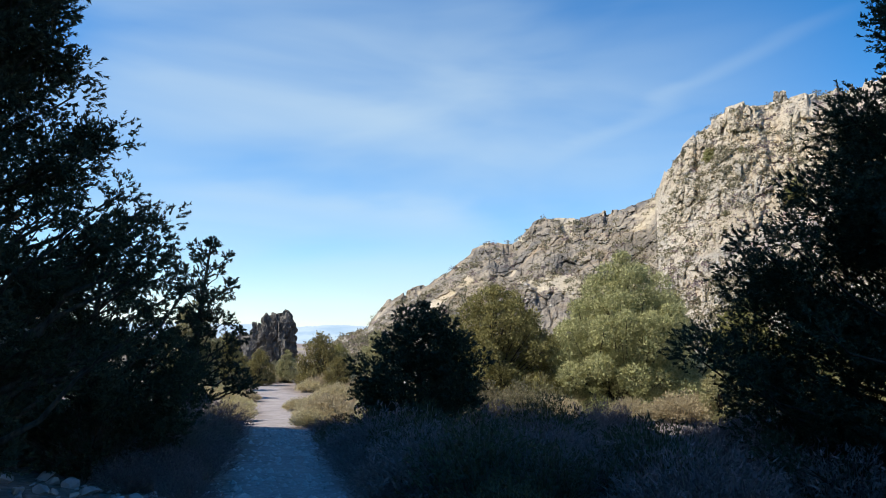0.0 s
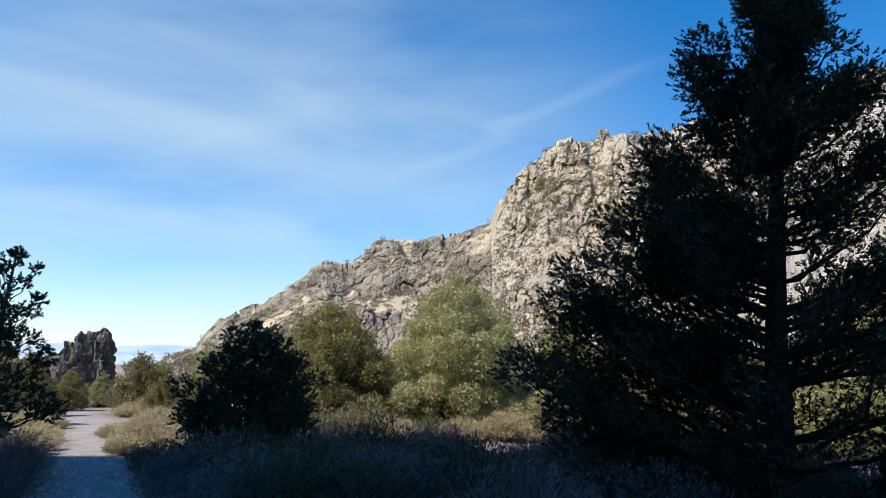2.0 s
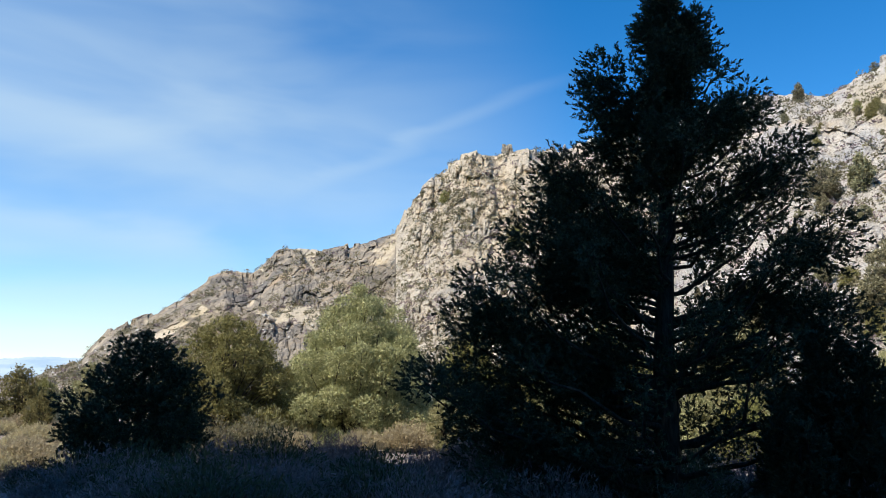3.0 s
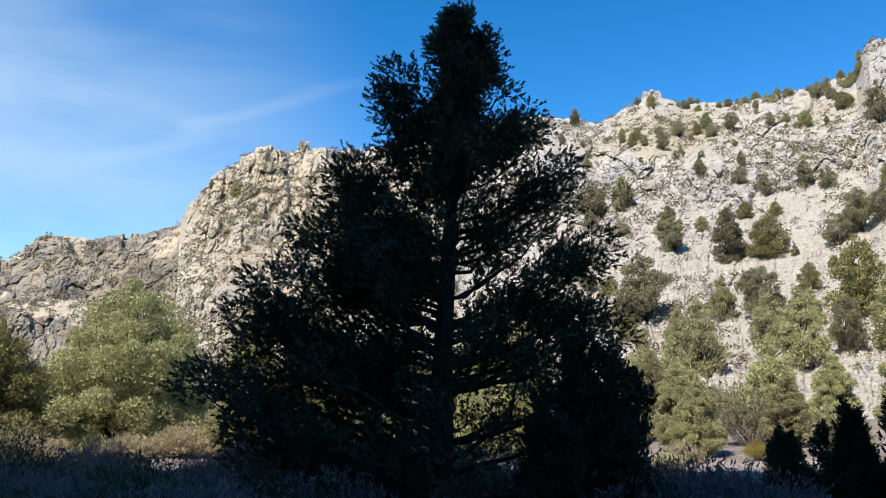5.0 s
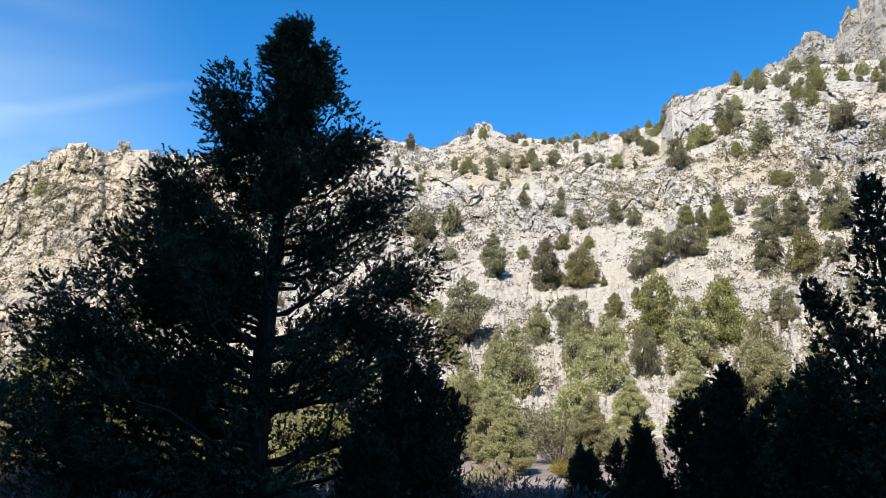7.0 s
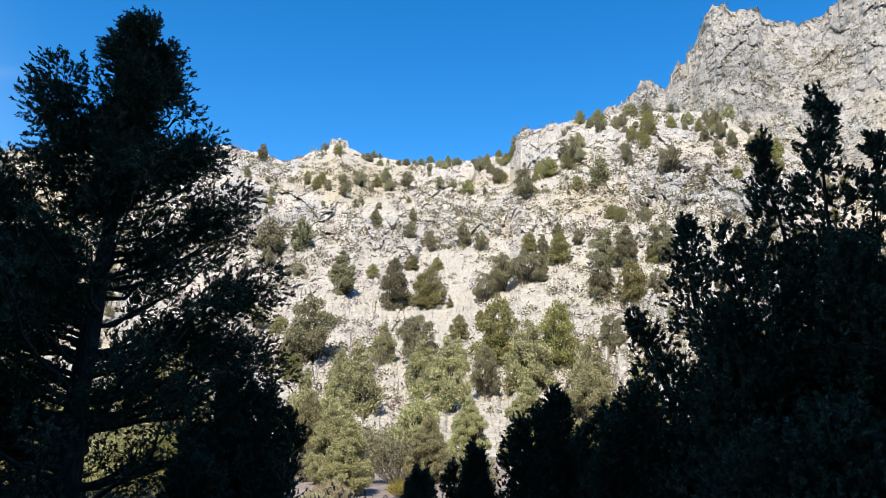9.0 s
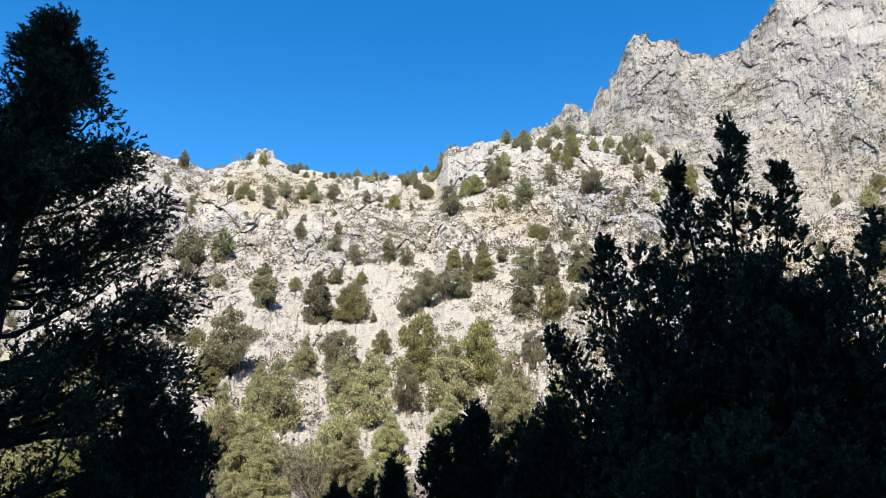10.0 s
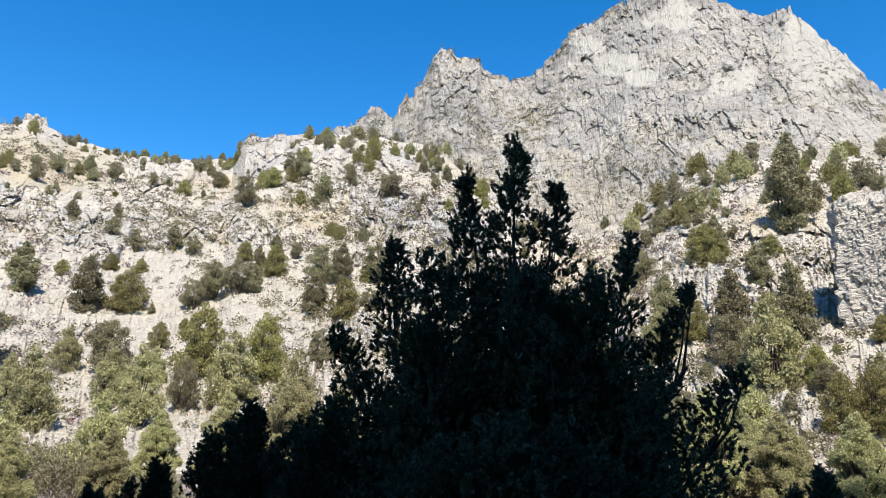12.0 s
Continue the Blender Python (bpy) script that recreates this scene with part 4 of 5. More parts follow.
stand(pine("pinyon_pine", "slender dark pinyon pine beside the path", 14, 3.7,
           [(0, 0.9), (0.2, 1.4), (0.4, 1.2), (0.6, 0.75), (0.8, 0.7), (1, 0.25)],
           0.11, (0.35, 0.1), PINE_LEAF, 50, 2.6, 30, 13, 0.075, 0.034, lowest=0.12, pad=0.24, shoot=0.16), -18.9, 15.5)
stand(pine("pinyon_pine", "low bushy pinyon pine in shade beside the path", 21, 4.2,
           [(0, 1.8), (0.15, 2.5), (0.4, 2.5), (0.65, 2.0), (0.85, 1.2), (1, 0.4)],
           0.15, (0.1, 0.1), PINE_LEAF, 90, 2.0, 15, 12, 0.10, 0.05, lowest=0.05, pad=0.4, shoot=0.2), -1.7, 13.6, size=0.62)
stand(crown_tree("juniper_tree", "bushy yellow-green juniper standing in the sun", 23, 3.6, 2.4, SUNNY_LEAF, 100, 66000, 0.08, 0.04, base=0.05, point=0.45, lump=0.75), 2.9, 21.0)
# junipers
stand(crown_tree("juniper_tree", "round sunlit grey-green juniper behind the brush", 31, 4.55, 2.75, JUNIPER_LEAF, 150, 130000, 0.075, 0.036, base=0.04, point=0.55, lump=0.72), 13.0, 22.0)
stand(juniper("juniper_tree", "large dark juniper in shade with several upright spires", 35, 5.2, 2.7, SHADED_JUNIPER_LEAF, 38, 38000, 17, 0.052, 0.03,
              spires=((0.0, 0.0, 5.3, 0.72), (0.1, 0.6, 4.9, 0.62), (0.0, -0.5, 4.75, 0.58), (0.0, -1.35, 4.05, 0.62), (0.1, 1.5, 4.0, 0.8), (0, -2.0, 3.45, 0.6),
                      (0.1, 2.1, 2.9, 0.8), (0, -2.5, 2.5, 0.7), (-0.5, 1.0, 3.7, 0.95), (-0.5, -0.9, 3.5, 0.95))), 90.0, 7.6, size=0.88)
SMALL_JUNIPER = juniper("juniper_shrub", "dark young juniper in shade", 37, 2.4, 1.25, SHADED_JUNIPER_LEAF, 14, 8000, 15, 0.05, 0.023, category="tree")
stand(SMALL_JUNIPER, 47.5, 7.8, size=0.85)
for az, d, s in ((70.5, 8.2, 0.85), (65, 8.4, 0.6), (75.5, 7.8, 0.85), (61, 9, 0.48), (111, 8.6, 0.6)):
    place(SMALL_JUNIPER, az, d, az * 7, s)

# trees of the slopes, once for far off and once for nearer by
def slope_kinds(far):
    n, l, w = (2600, 0.26, 0.17) if far else (11000, 0.14, 0.085)
    return [
        crown_tree("pinyon_tree", "small olive pinyon pine rooted in the scree slope", 51, 4.0, 1.55, OLIVE_LEAF, 26, n, l, w, point=0.65),
        crown_tree("juniper_slope_tree", "grey-green juniper on the sunny rocky slope", 52, 4.0, 1.8, JUNIPER_LEAF, 30, n, l, w, point=0.6),
        crown_tree("green_juniper", "dense rounded yellow-green juniper on the sunny slope", 53, 3.6, 1.9, FRESH_LEAF, 44, n, l, w, base=0.05, point=0.35),
        crown_tree("pinyon_tree", "open olive pinyon pine with dark limbs on the slope", 54, 4.2, 2.1, OLIVE_LEAF, 22, n, l, w, bare=0.14, point=0.3),
    ]


GREENS, NEARER = slope_kinds(True), slope_kinds(False)
NATURAL = (4.0, 4.0, 3.6, 4.2)
LEAFY = [crown_tree("leafy_juniper", "leafy grey-green juniper at the foot of the slope", 55 + k, 4.0, 1.7, JUNIPER_LEAF, 90, 46000, 0.085, 0.045, base=0.04, point=0.65, lump=0.65) for k in range(2)]
# heading, height angle of the foot, height angle that the tree spans, kind
SLOPE_TREES = [
    (47.1, 18.1, 1.1, 0), (48.5, 11, 2.4, 3), (50.5, 11.5, 2.4, 0), (54.4, 8.4, 2.9, 0), (56.6, 13.7, 1.2, 0), (59, 16.9, 1.1, 3), (57.3, 17.1, 1.1, 0), (55.2, 16.7, 1.2, 3),
    (56.4, 16.8, 0.7, 2), (59.3, 12.9, 1.2, 3), (61, 12, 1.4, 0), (63.7, 12.5, 1.5, 0), (61.6, 10.4, 1, 2), (56.5, 9.7, 1, 2), (57.9, 7.4, 3.4, 0), (60.9, 7.6, 2.5, 2),
    (53.9, 15.9, 1.1, 3), (52, 16.8, 0.8, 2), (50.9, 16.9, 0.7, 2), (72.2, 18.7, 1.7, 3), (70.6, 17.8, 1.3, 2), (72.8, 16.7, 1, 2), (74.2, 16.8, 2, 0), (68.4, 16.1, 2, 3),
    (66.5, 17.3, 1.1, 0), (64.9, 18.3, 1.1, 3), (69.7, 18.1, 0.8, 2), (76.8, 18.8, 1.2, 0), (80.1, 17.8, 1.7, 3), (75.3, 14.5, 0.9, 2), (76.1, 14.3, 0.9, 2), (77.7, 14.1, 1.1, 3),
    (79, 11.1, 2.5, 3), (71.3, 12.8, 1.3, 0), (68.8, 12.1, 1.3, 2), (71.3, 11.2, 2, 2), (69.9, 11.5, 1.6, 0), (65, 12.1, 1.3, 3), (72.8, 12.5, 1.1, 3), (74.7, 10.7, 2.6, 3),
    (76.5, 11.1, 2.4, 0), (66.8, 9, 2.5, 3), (68.6, 9.5, 2.4, 3), (69.8, 9.7, 2, 0), (65.5, 8.1, 2, 3), (74.2, 8.2, 3, 0), (76.8, 8.1, 2.8, 2), (78.7, 8.7, 1.7, 3),
    (50.8, 1.8, 1.8, 2), (52.2, 3, 4.4, 3), (50.3, 3, 2.2, 0), (54.4, 1.3, 2.7, 0), (55.5, -0.7, 4.8, 0), (57.6, 3.1, 2.9, 0), (59.9, 2.8, 3.6, 3), (60.4, 1.1, 3.5, 0),
    (62.5, -0.2, 4.9, 0), (63.5, 5.2, 1.7, 2), (63.3, 2.4, 2.6, 0), (66.4, 3.3, 4.4, 2), (65.5, 0.7, 3.5, 3), (70.9, 3.4, 4.1, 2), (69, 1.2, 4.8, 0), (73.2, -1.6, 6.1, 0),
    (51.9, -3.3, 5.2, 0), (53.7, -3.7, 4.8, 0), (60.5, -3.6, 4.9, 0), (75, 4.3, 2.6, 3), (105.2, 19.6, 2.7, 3), (108.4, 19.3, 2.7, 3), (111.1, 18.8, 2.3, 0),
    (110.4, 14.6, 4.9, 0), (113.9, 16.3, 3, 3), (112.8, 21.1, 2, 3), (115.1, 21.2, 2.2, 3), (102.7, 13.1, 5.4, 3), (106.8, 13.3, 2.6, 3), (100.7, 15.3, 3, 3), (105.8, 16.3, 2, 3),
    (110.8, 6.6, 4.9, 0), (106.7, 6.7, 4.6, 0), (108.7, 3.1, 6.1, 0), (105.8, 4.7, 3.5, 3), (111.3, 3.5, 2.6, 2), (113, 0.5, 3.5, 2), (114.5, 0.6, 3.7, 2), (115.2, 2.8, 2.7, 0),
    (107, -1.2, 5.2, 0), (101.6, 7.2, 3.9, 0), (103.6, 6.8, 2.6, 2),
]
rng = np.random.default_rng(7)


def slope_tree(which, az, el, tall, turn):
    """Copies a tree of the slope to a heading and a height angle; tall: its own height angle."""
    p = on_slope(az, el)
    r = math.hypot(p[0], p[1])
    h = r * (math.tan(radians(el + tall)) - math.tan(radians(el)))
    s = 1.22 * h / NATURAL[which]
    c = copy_thing((NEARER if r < 85 else GREENS)[which], pose(float(p[0]), float(p[1]), float(p[2]) - 0.25, 0, 0, turn))
    wide = s * (0.86 if r < 60 else 1.0) * (0.85 + 0.3 * ((turn * 7.3) % 1.0))
    c.scale = (wide, wide * (0.8 + 0.35 * ((turn * 3.1) % 1.0)), s)
    tagged(c, group="trees on the slope")


for az, el, tall, which in SLOPE_TREES:
    if az > 100 and el > 12.5 and which == 3:     # belts of several smaller trees
        for _ in range(4):
            slope_tree((0, 3, 2)[int(rng.integers(3))], az + float(rng.normal(0, 0.7 * tall)), el + float(rng.normal(0, 0.3 * tall)), tall * float(rng.uniform(0.3, 0.55)), float(rng.uniform(0, 360)))
        continue
    slope_tree(1 if which == 0 and el < 4 else which, az, el, tall, float(rng.uniform(0, 360)))
for k in range(260):
    az = float(rng.uniform(17, 122))
    g = float(rng.uniform(0.03, 0.99)) ** 0.8
    if rng.uniform() < 0.3:
        az, g = float(rng.uniform(47, 92)), float(rng.uniform(0.80, 1.0))
    el = float(folded(az, 2)) + g * float(crest_el(az) - folded(az, 2))
    if patch(np.array(az), np.array(el), CHUTES + OUTCROPS, 0.0)[0] > 0.5 and g < 0.8:
        continue
    r = float(hill_r(az, el))
    slope_tree((0, 3, 3, 2)[int(rng.integers(4))], az, el, math.degrees(rng.uniform(0.6, 1.9) / r), float(rng.uniform(0, 360)))
for k, g in enumerate(GREENS):
    p = on_slope(*((30, 12.0), (34, 10.0), (26, 9.0), (36, 14.0))[k])
    g.matrix_basis = Matrix.Translation(Vector(p.tolist()))
for k, g in enumerate(NEARER):
    p = on_slope(*((44, 2.0), (100.7, 5.0), (97, 3.0), (94, 2.0))[k])
    g.matrix_basis = Matrix.Translation(Vector(p.tolist()))
for k in range(110):
    az, g = (float(rng.uniform(55, 68)), float(rng.uniform(0.975, 1.0))) if k < 55 else (float(rng.uniform(72.5, 88)), float(rng.uniform(0.92, 1.0)))
    el = float(folded(az, 2)) + g * float(crest_el(az) - folded(az, 2))
    slope_tree(int(rng.integers(4)), az, el, math.degrees(rng.uniform(0.8, 1.6 if k < 55 else 2.3) / float(hill_r(az, el))), float(rng.uniform(0, 360)))
# the belt of trees on the shoulder under the peak, and the open trees below it
for k in range(34):
    az = float(rng.uniform(99, 114.5))
    el = float(crest_el(az)) - float(rng.uniform(0.2, 3.2))
    slope_tree(int(rng.integers(4)), az, el, math.degrees(rng.uniform(1.5, 3.2) / float(hill_r(az, el))), float(rng.uniform(0, 360)))
# the wood at the foot of the slope
for k in range(22):
    az, d = float(rng.uniform(40, 120)), float(rng.uniform(19, 32))
    if 49 < az < 82:
        continue
    place(LEAFY[int(rng.integers(2))], az, d, float(rng.uniform(0, 360)), float(rng.uniform(0.35, 0.8)))
for az, d, size in ((51.9, 24, 0.62), (53.9, 20, 0.5), (55.3, 17, 0.42), (61.3, 19, 0.42), (64.5, 27, 0.6), (69.0, 27, 0.75), (73.2, 24, 0.8), (77.0, 24, 0.75), (104, 17, 0.6), (108.5, 18, 0.5), (113, 17, 0.5)):
    place(LEAFY[int(rng.integers(2))], az, d, float(rng.uniform(0, 360)), size)
for k, (az, d) in enumerate(((41, 27), (119, 27))):
    stand(LEAFY[k], az, d)


def scatter(name, label, category, material, count, seed, lowest, make):
    """Countless small things over the slopes, joined."""
    rs = np.random.default_rng(seed)
    pts, n = [], 0
    while n < count:
        az = rs.uniform(-9, 122)
        g = rs.uniform(lowest, 1.0)
        e0, e1 = float(folded(az, 2)), float(crest_el(az))
        if az < 17 and rs.uniform() < 0.45:
            continue
        p = on_slope(az, e0 + g * (e1 - e0))
        if math.hypot(p[0], p[1]) < 75 and rs.uniform() < 0.6:
            continue
        if fbm(np.array([p]), 15.0, 2, seed)[0] < rs.uniform(-0.35, 0.25):
            continue
        pts.append(make(rs, p))
        n += 1
    me = raw_mesh(name, np.concatenate(pts), np.arange(sum(len(q) for q in pts)).reshape(-1, 3))
    me.materials.append(material)
    tagged(new(name, me), label, category, kind="stuff")


def shrub_blades(rs, p):
    size = rs.uniform(0.4, 1.2) * (0.6 + math.hypot(p[0], p[1]) / 220)
    b = rs.normal(size=(32, 3))
    b /= np.linalg.norm(b, axis=1, keepdims=True)
    b[:, 2] = np.abs(b[:, 2])
    q = b * rs.uniform(0.5, 1.0, (32, 1)) * np.array([0.8, 0.8, 0.55]) * rs.uniform(0.75, 1.15, 3)
    return tufts(rs, p + q * size, b, 1, 0.28 * size, 0.21 * size, 0.7, b)


def peak_scrub():
    rs = np.random.default_rng(411)
    front = SURFACE["peak"][2]
    pts = []
    while len(pts) < 3200:
        p = front[rs.integers(20, front.shape[0] - 30), rs.integers(30, front.shape[1])]
        if fbm(np.array([p]), 40.0, 2, 415)[0] > rs.uniform(-0.1, 0.5):
            pts.append(shrub_blades(rs, p))
    me = raw_mesh("peak_scrub", np.concatenate(pts), np.arange(sum(len(q) for q in pts)).reshape(-1, 3))
    me.materials.append(OLIVE_LEAF)
    tagged(new("peak_scrub", me), "dark scrub in the clefts of the grey peak", "scrub", kind="stuff")


peak_scrub()
scatter("slope_scrub", "low olive scrub scattered over the rocky slopes", "scrub", OLIVE_LEAF, 8200, 401, 0.05, shrub_blades)
scatter("slope_brush", "low grey-tan brush scattered over the rocky slopes", "brush", SAGE_LEAF, 1500, 402, 0.03, shrub_blades)
# small trees down the valley
for az, d, s in ((-14.1, 44, 0.58), (-11.8, 50, 0.55), (-9.2, 40, 0.8), (-7.8, 33, 0.45), (-16.5, 36, 0.7), (-19, 30, 0.9), (-5, 42, 0.8), (25.5, 24, 0.7), (29, 22, 0.8), (22, 30, 1.0), (33, 26, 1.0), (43, 24, 0.9), (-15.2, 46, 0.5), (-8.2, 52, 0.7)):
    place(NEARER[1 + int(rng.integers(2))], az, d, float(rng.uniform(0, 360)), s)

# brush
SAGE = [bush("sagebrush", "purple-grey sagebrush in shade beside the path", 61 + k, 0.75, 0.75, SAGE_LEAF, 190, 5, 0.06, 0.017, "brush by the path") for k in range(3)]
GREEN = bush("green_brush", "dark green low brush in shade", 66, 0.7, 0.8, BRUSH_LEAF, 190, 5, 0.06, 0.02, "brush by the path")
STRAW = bush("dry_brush", "straw-coloured dry brush in the sun", 71, 0.8, 0.65, STRAW_LEAF, 170, 7, 0.09, 0.03, "sunny brush")
LIVE = bush("green_bush", "yellow-green bush in the sun", 72, 0.9, 1.1, OLIVE_LEAF, 170, 7, 0.07, 0.034, "sunny brush")
LOW = (*SAGE, GREEN)
for az, d, s in [(-4.5, 10.5, 1.2), (-1, 8.5, 1.1), (3, 7.6, 1.2), (7, 8.5, 1.2), (11, 7.5, 1.1), (15, 8.8, 1.2), (19, 7.6, 1.1), (24, 8.6, 1.2), (28, 7.4, 1.1), (33, 8.2, 1.0)]:
    place(LOW[int(rng.integers(4))], az, d, float(rng.uniform(0, 360)), s)


def thicket(kinds, count, az0, az1, d0, d1, small, large, clear):
    for k in range(count):
        az, d = float(rng.uniform(az0, az1)), float(rng.uniform(d0, d1))
        x, y = d * math.sin(radians(az)), d * math.cos(radians(az))
        if abs(x - float(path_x(y))) < clear or (az > 34 and d < 8):
            continue
        place(kinds[int(rng.integers(len(kinds)))], az, d, float(rng.uniform(0, 360)), float(rng.uniform(small, large)))


thicket(LOW, 42, -4, 44, 5.8, 12, 0.45, 1.2, 1.3)
thicket(LOW, 7, -24, -12, 8.5, 12, 0.6, 1.0, 1.3)
thicket(LOW, 14, 44, 118, 6.5, 9, 0.5, 0.8, 1.3)
thicket(LOW, 26, 44, 64, 6.0, 10, 0.45, 0.7, 1.3)
thicket((LIVE, LIVE, STRAW), 6, 46, 56, 13.5, 17, 0.4, 0.7, 1.3)
thicket(LOW, 40, -4, 36, 10, 14, 0.5, 1.2, 1.3)
thicket((STRAW,), 60, -16, 2, 16.5, 34, 0.45, 0.85, 1.0)
thicket((STRAW, LIVE, STRAW), 60, -19, -2, 26, 75, 0.6, 1.2, 0.8)
thicket((STRAW, LIVE, LIVE), 60, -3, 60, 18, 46, 0.7, 1.4, 1.2)
thicket((STRAW, LIVE, LIVE), 14, 46, 118, 16, 26, 0.7, 1.4, 1.2)
for k in range(26):
    az, d = float(rng.uniform(2, 45)), float(rng.uniform(27, 60))
    place(NEARER[1 + int(rng.integers(2))], az, d, float(rng.uniform(0, 360)), float(rng.uniform(0.5, 0.95)))
for g, az, d in zip((*LOW, STRAW, LIVE), (-22.0, -17.2, 21, 14.5, -8.5, 25.5), (11.4, 13.2, 9.6, 9.8, 17.5, 19.0)):
    stand(g, az, d)

for az, d, s in ((48.5, 6.6, 0.8), (51.2, 7.1, 1.1), (53.6, 7.7, 1.25), (56.0, 7.4, 1.2), (58.4, 7.3, 1.1), (46.5, 7.0, 0.7)):
    place(LOW[int(rng.integers(4))], az, d, az * 13, s)

# low brush along both edges of the path
for az, d, s in ((-18.6, 8.4, 0.5), (-17.6, 10.2, 0.6), (-20.0, 9.4, 0.65), (-16.6, 11.6, 0.5), (-19.0, 11.0, 0.8), (-16.0, 13.6, 0.55), (-22.5, 9.0, 0.55),
                 (-4.4, 8.2, 0.6), (-5.6, 9.6, 0.7), (-6.8, 11.2, 0.75), (-7.6, 12.8, 0.7), (-8.6, 14.4, 0.6), (-5.0, 12.2, 0.9), (-3.4, 10.4, 0.9)):
    place(LOW[int(rng.integers(4))], az, d, az * 19, s)

# sunlit straw brush where the path leaves the shade
for az, d, s in ((-10.0, 17.0, 0.6), (-8.9, 17.6, 0.65), (-7.8, 17.2, 0.65), (-9.8, 19.0, 0.7), (-8.4, 19.5, 0.7), (-15.4, 19.5, 0.65), (-16.2, 18.0, 0.65), (-15.4, 22.5, 0.7), (-11.0, 23.0, 0.6), (-9.5, 24.0, 0.7)):
    place(STRAW, az, d, az * 17, s)

# lit growth seen under and beside the tall pinyon
for az, d, s in ((20.5, 18.5, 0.42), (22.4, 20.0, 0.5), (24.2, 18.0, 0.4), (26.5, 19.5, 0.45), (28.8, 18.0, 0.4), (31.0, 20.0, 0.5), (33.5, 18.0, 0.42), (39.0, 18.0, 0.45), (42.0, 17.0, 0.4)):
    place(NEARER[2 if int(d) % 2 else 1], az, d, az * 23, s)
for az, d, s in ((3.0, 18.0, 0.9), (4.6, 19.5, 1.0), (6.0, 18.2, 0.9), (7.4, 20.0, 1.0), (8.6, 18.6, 0.9), (2.2, 21.0, 1.0), (5.2, 23.0, 1.1), (9.6, 20.5, 1.0)):
    place(STRAW if int(d * 2) % 2 else LIVE, az, d, az * 31, s)

# dry grey brush on the bank
DRY = bush("dry_sagebrush", "dry brown-grey brush on the shaded bank", 81, 0.95, 0.95, TWIG_LEAF, 300, 4, 0.07, 0.008, "dry brush")
for az, d, s in ((-20.0, 10.4, 0.8), (-22.6, 10.8, 0.85), (-17.8, 12.0, 0.7), (-25.0, 10.2, 0.8), (33.0, 6.4, 0.5), (38.5, 6.0, 0.55)):
    place(DRY, az, d, az * 11, s)
stand(DRY, -21.3, 12.2)
GOLD = bush("yellow_bush", "yellow-leaved bush catching the sun", 83, 0.8, 0.9, GOLD_LEAF, 150, 4, 0.09, 0.04, "sunny brush")
for az, d, s in ((27.5, 19.5, 1.0), (59.2, 16.0, 0.4), (23.0, 20.5, 0.8)):
    place(GOLD, az, d, az * 5, s)
stand(GOLD, 25.3, 18.5)


def bare_shrub(name, label, seed, height, limbs):
    """A leafless shrub: forking bare limbs."""
    rs = np.random.default_rng(seed)
    root = thing(name, label, "shrub", "bare shrubs")
    wood = Stems()

    def grow(o, d, ln, r, depth):
        k = np.linspace(0, 1, 4)[:, None]
        tip = o + d * ln
        pts = o + (tip - o) * k
        pts[1:-1] += rs.normal(0, 0.05 * ln, (2, 3))
        wood.tube(pts, r, r * 0.55, 4)
        if depth:
            for _ in range(3):
                e = d + rs.normal(0, 0.45, 3) + np.array([0, 0, 0.12])
                grow(pts[2] if rs.uniform() < 0.4 else tip, e / np.linalg.norm(e), ln * rs.uniform(0.5, 0.75), r * 0.55, depth - 1)

    for _ in range(limbs):
        e = np.array([rs.normal(0, 0.4), rs.normal(0, 0.4), 1.0])
        grow(np.array([0, 0, -0.1]), e / np.linalg.norm(e), height * rs.uniform(0.32, 0.45), 0.03 * height / 3, 4)
    part("stem", wood.mesh("stem"), DEAD_WOOD, root)
    return root


stand(bare_shrub("bare_shrub", "leafless grey shrub between two trees", 91, 3.2, 6), 6.3, 21.0)
dead = bare_shrub("bare_shrub", "small dead tree bleached grey on the scree", 92, 3.0, 4)
p = on_slope(57.0, 0.8)
dead.matrix_basis = Matrix.Translation(Vector(p.tolist()))
stand(bare_shrub("bare_shrub", "low leafless shrub with pale twigs in front of the pine", 93, 0.9, 9), 35.0, 6.2)


# stones
def stone_mesh(seed):
    bm = bmesh.new()
    bmesh.ops.create_icosphere(bm, subdivisions=2, radius=1.0)
    rs = np.random.default_rng(seed)
    cuts = rs.normal(size=(13, 3))
    cuts /= np.linalg.norm(cuts, axis=1, keepdims=True)
    depth = rs.uniform(0.34, 0.66, 13)
    for v in bm.verts:
        c = np.array(v.co)
        for n, h in zip(cuts, depth):
            over = c @ n - h
            if over > 0:
                c = c - n * over
        v.co = Vector((c * np.array([1.0, 0.8, 0.62])).tolist())
    me = bpy.data.meshes.new("stone")
    bm.to_mesh(me)
    bm.free()
    me.materials.append(STONE)
    return me


STONES = [stone_mesh(300 + k) for k in range(6)]


def stone(az, d, size):
    x, y = d * math.sin(radians(az)), d * math.cos(radians(az))
    ob = tagged(new("stone", STONES[int(rng.integers(6))]), "pale angular limestone lying on the shaded bank", "stone", "stones on the bank", "thing")
    ob.matrix_basis = pose(x, y, float(ground_z(x, y)) + 0.2 * size, float(rng.uniform(-25, 25)), float(rng.uniform(-25, 25)), float(rng.uniform(0, 360))) @ Matrix.Scale(size, 4)


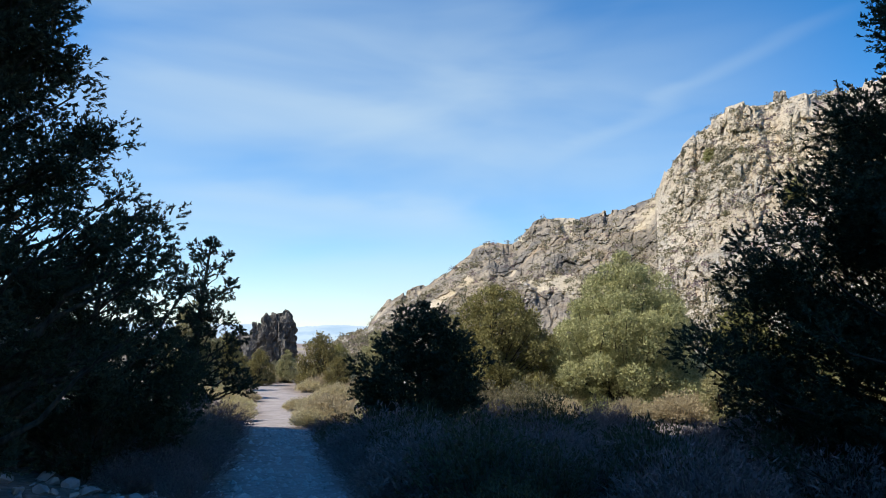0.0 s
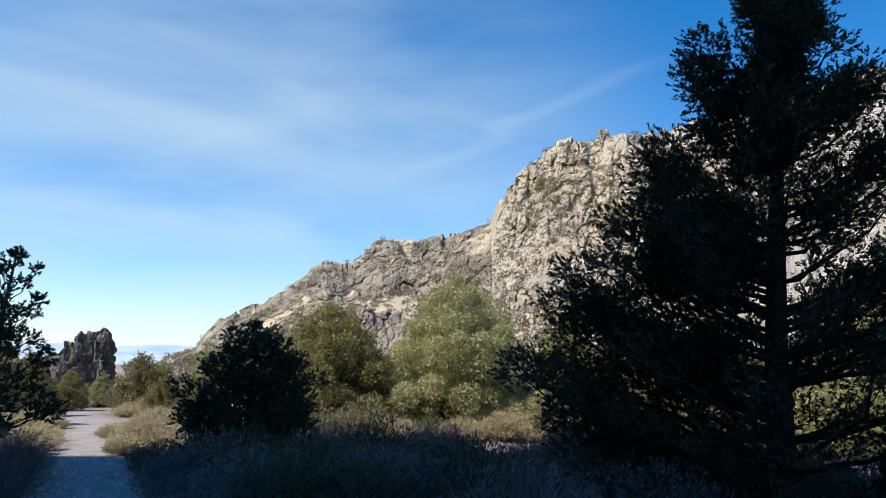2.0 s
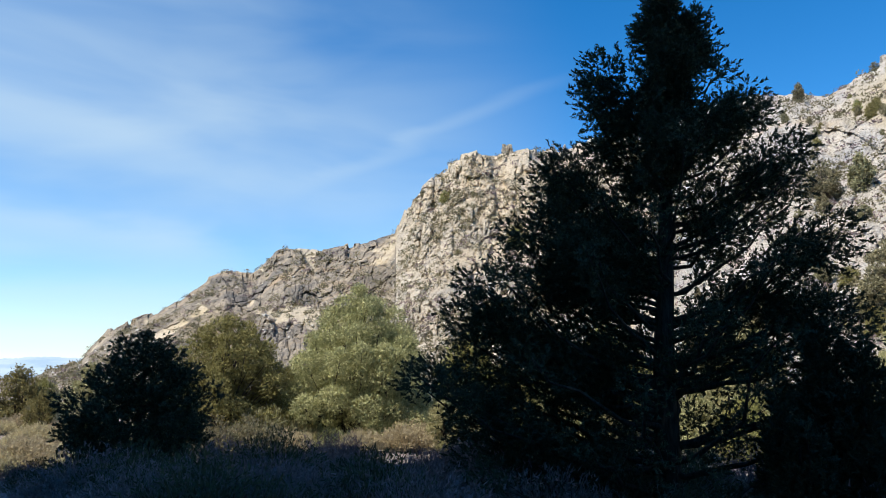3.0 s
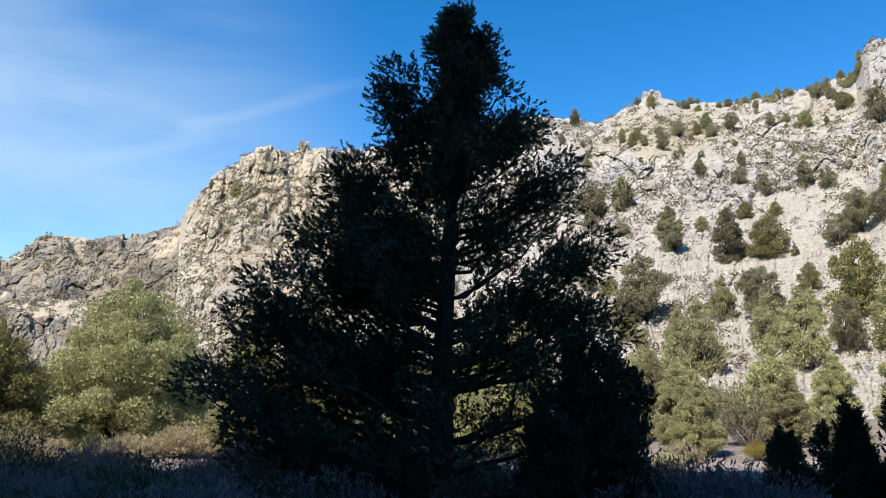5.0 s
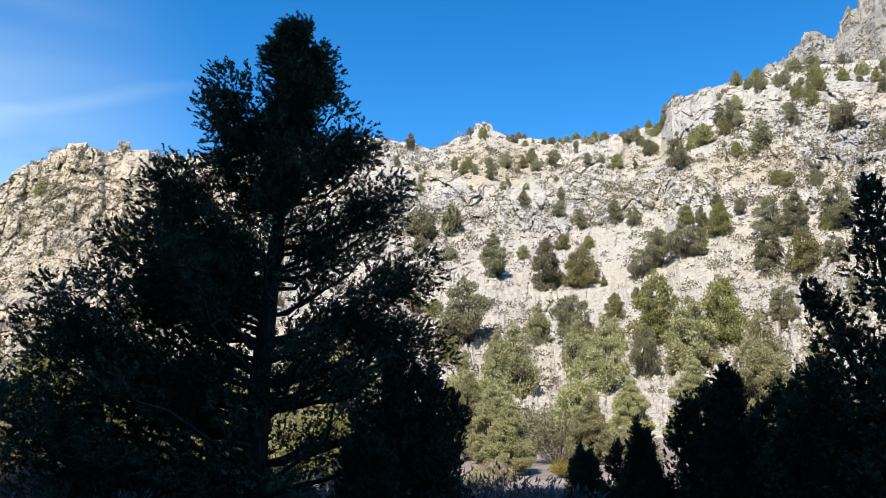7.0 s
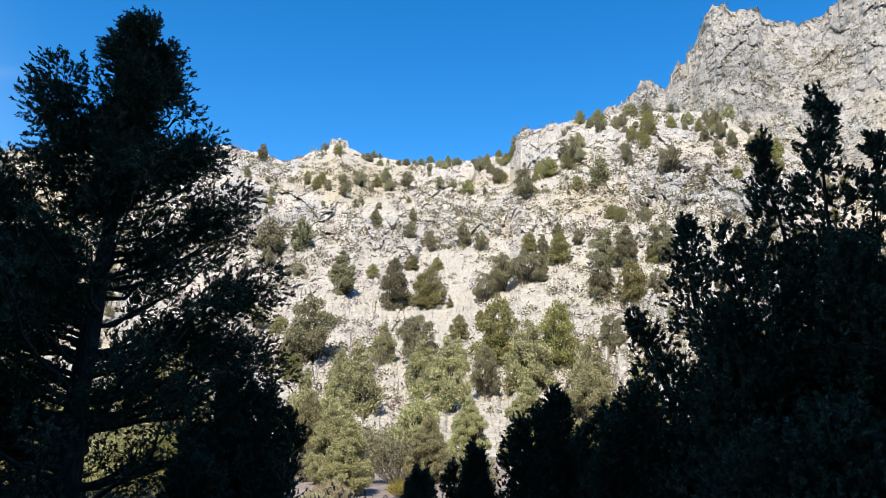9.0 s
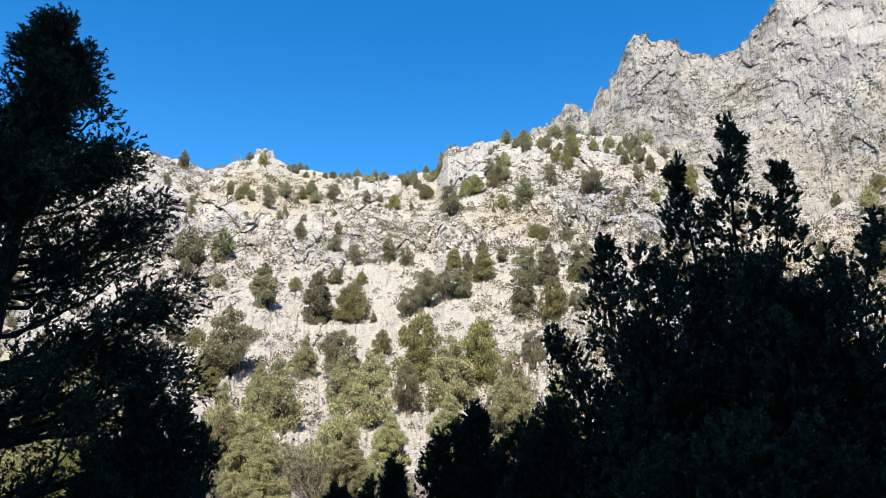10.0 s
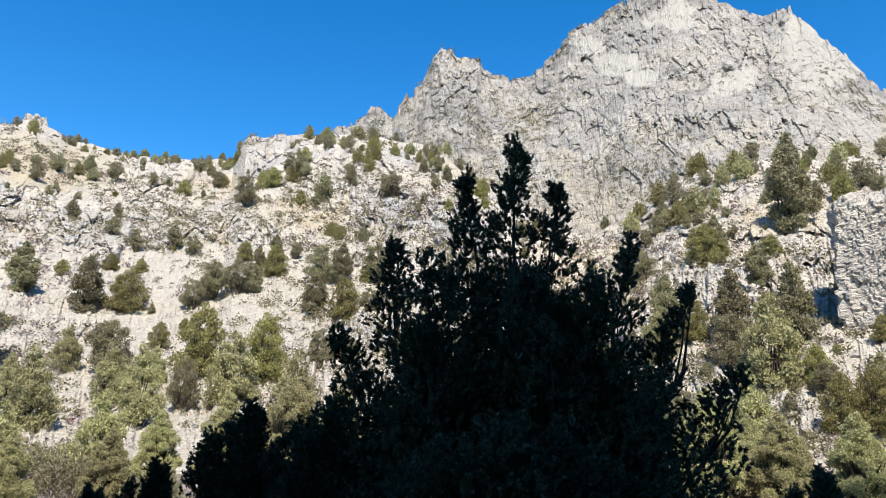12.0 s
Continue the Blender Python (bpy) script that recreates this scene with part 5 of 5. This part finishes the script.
for k in range(290):
    az, d = float(rng.uniform(-34, -13)), float(rng.uniform(4.8, 9.5))
    x, y = d * math.sin(radians(az)), d * math.cos(radians(az))
    if x > float(path_x(y)) - 0.5:
        continue
    stone(az, d, float(0.04 + 0.12 * rng.uniform() ** 2.2))
for az, d, size in ((-21.0, 7.6, 0.13), (-19.2, 7.2, 0.10), (-22.6, 8.0, 0.15), (-18.0, 7.8, 0.09), (-20.2, 8.4, 0.12), (-27.5, 8.6, 0.17), (-29.0, 8.5, 0.14), (-26.0, 9.1, 0.15), (-30.5, 7.4, 0.14), (-24.2, 7.6, 0.13)):
    stone(az, d, size)


def pebbles():
    rs = np.random.default_rng(333)
    pts = []
    for k in range(2600):
        y = rs.uniform(3.0, 16.0)
        x = float(path_x(y)) + rs.normal(0, 0.75)
        o = np.array([x, y, float(ground_z(x, y))])
        r = 0.012 + 0.07 * rs.uniform() ** 3.5
        c = rs.normal(size=(5, 3))
        c /= np.linalg.norm(c, axis=1, keepdims=True)
        c[0] = (0, 0, 1)
        base = np.array([[math.cos(q), math.sin(q), -0.2] for q in np.linspace(0, 2 * np.pi, 5, endpoint=False) + rs.uniform(0, 1)]) * rs.uniform(0.7, 1.2, (5, 1))
        tip = np.array([rs.normal(0, 0.2), rs.normal(0, 0.2), rs.uniform(0.4, 0.8)])
        for q in range(5):
            pts.append(o + r * np.stack([base[q], base[(q + 1) % 5], tip]))
    P = np.concatenate(pts)
    me = raw_mesh("pebbles", P, np.arange(len(P)).reshape(-1, 3))
    me.materials.append(STONE)
    tagged(new("pebbles", me), "loose pebbles on the trodden path", "gravel", kind="stuff")


pebbles()


def rubble(rs, p):
    """One broken block of rock for the slopes: eight facets."""
    r = 0.12 + 0.42 * rs.uniform() ** 2.5
    c = np.array([[1, 0, 0], [0, 1, 0], [-1, 0, 0], [0, -1, 0], [0, 0, 1], [0, 0, -1]], float) * rs.uniform(0.7, 1.1, (6, 1)) * np.array([1, 1, 0.7]) + rs.normal(0, 0.2, (6, 3))
    f = np.array([(0, 1, 4), (1, 2, 4), (2, 3, 4), (3, 0, 4), (1, 0, 5), (2, 1, 5), (3, 2, 5), (0, 3, 5)])
    return (p + r * c)[f].reshape(-1, 3)


scatter("slope_rubble", "broken pale rocks strewn over the slopes", "rocks", TAN_ROCK, 5200, 403, 0.02, rubble)
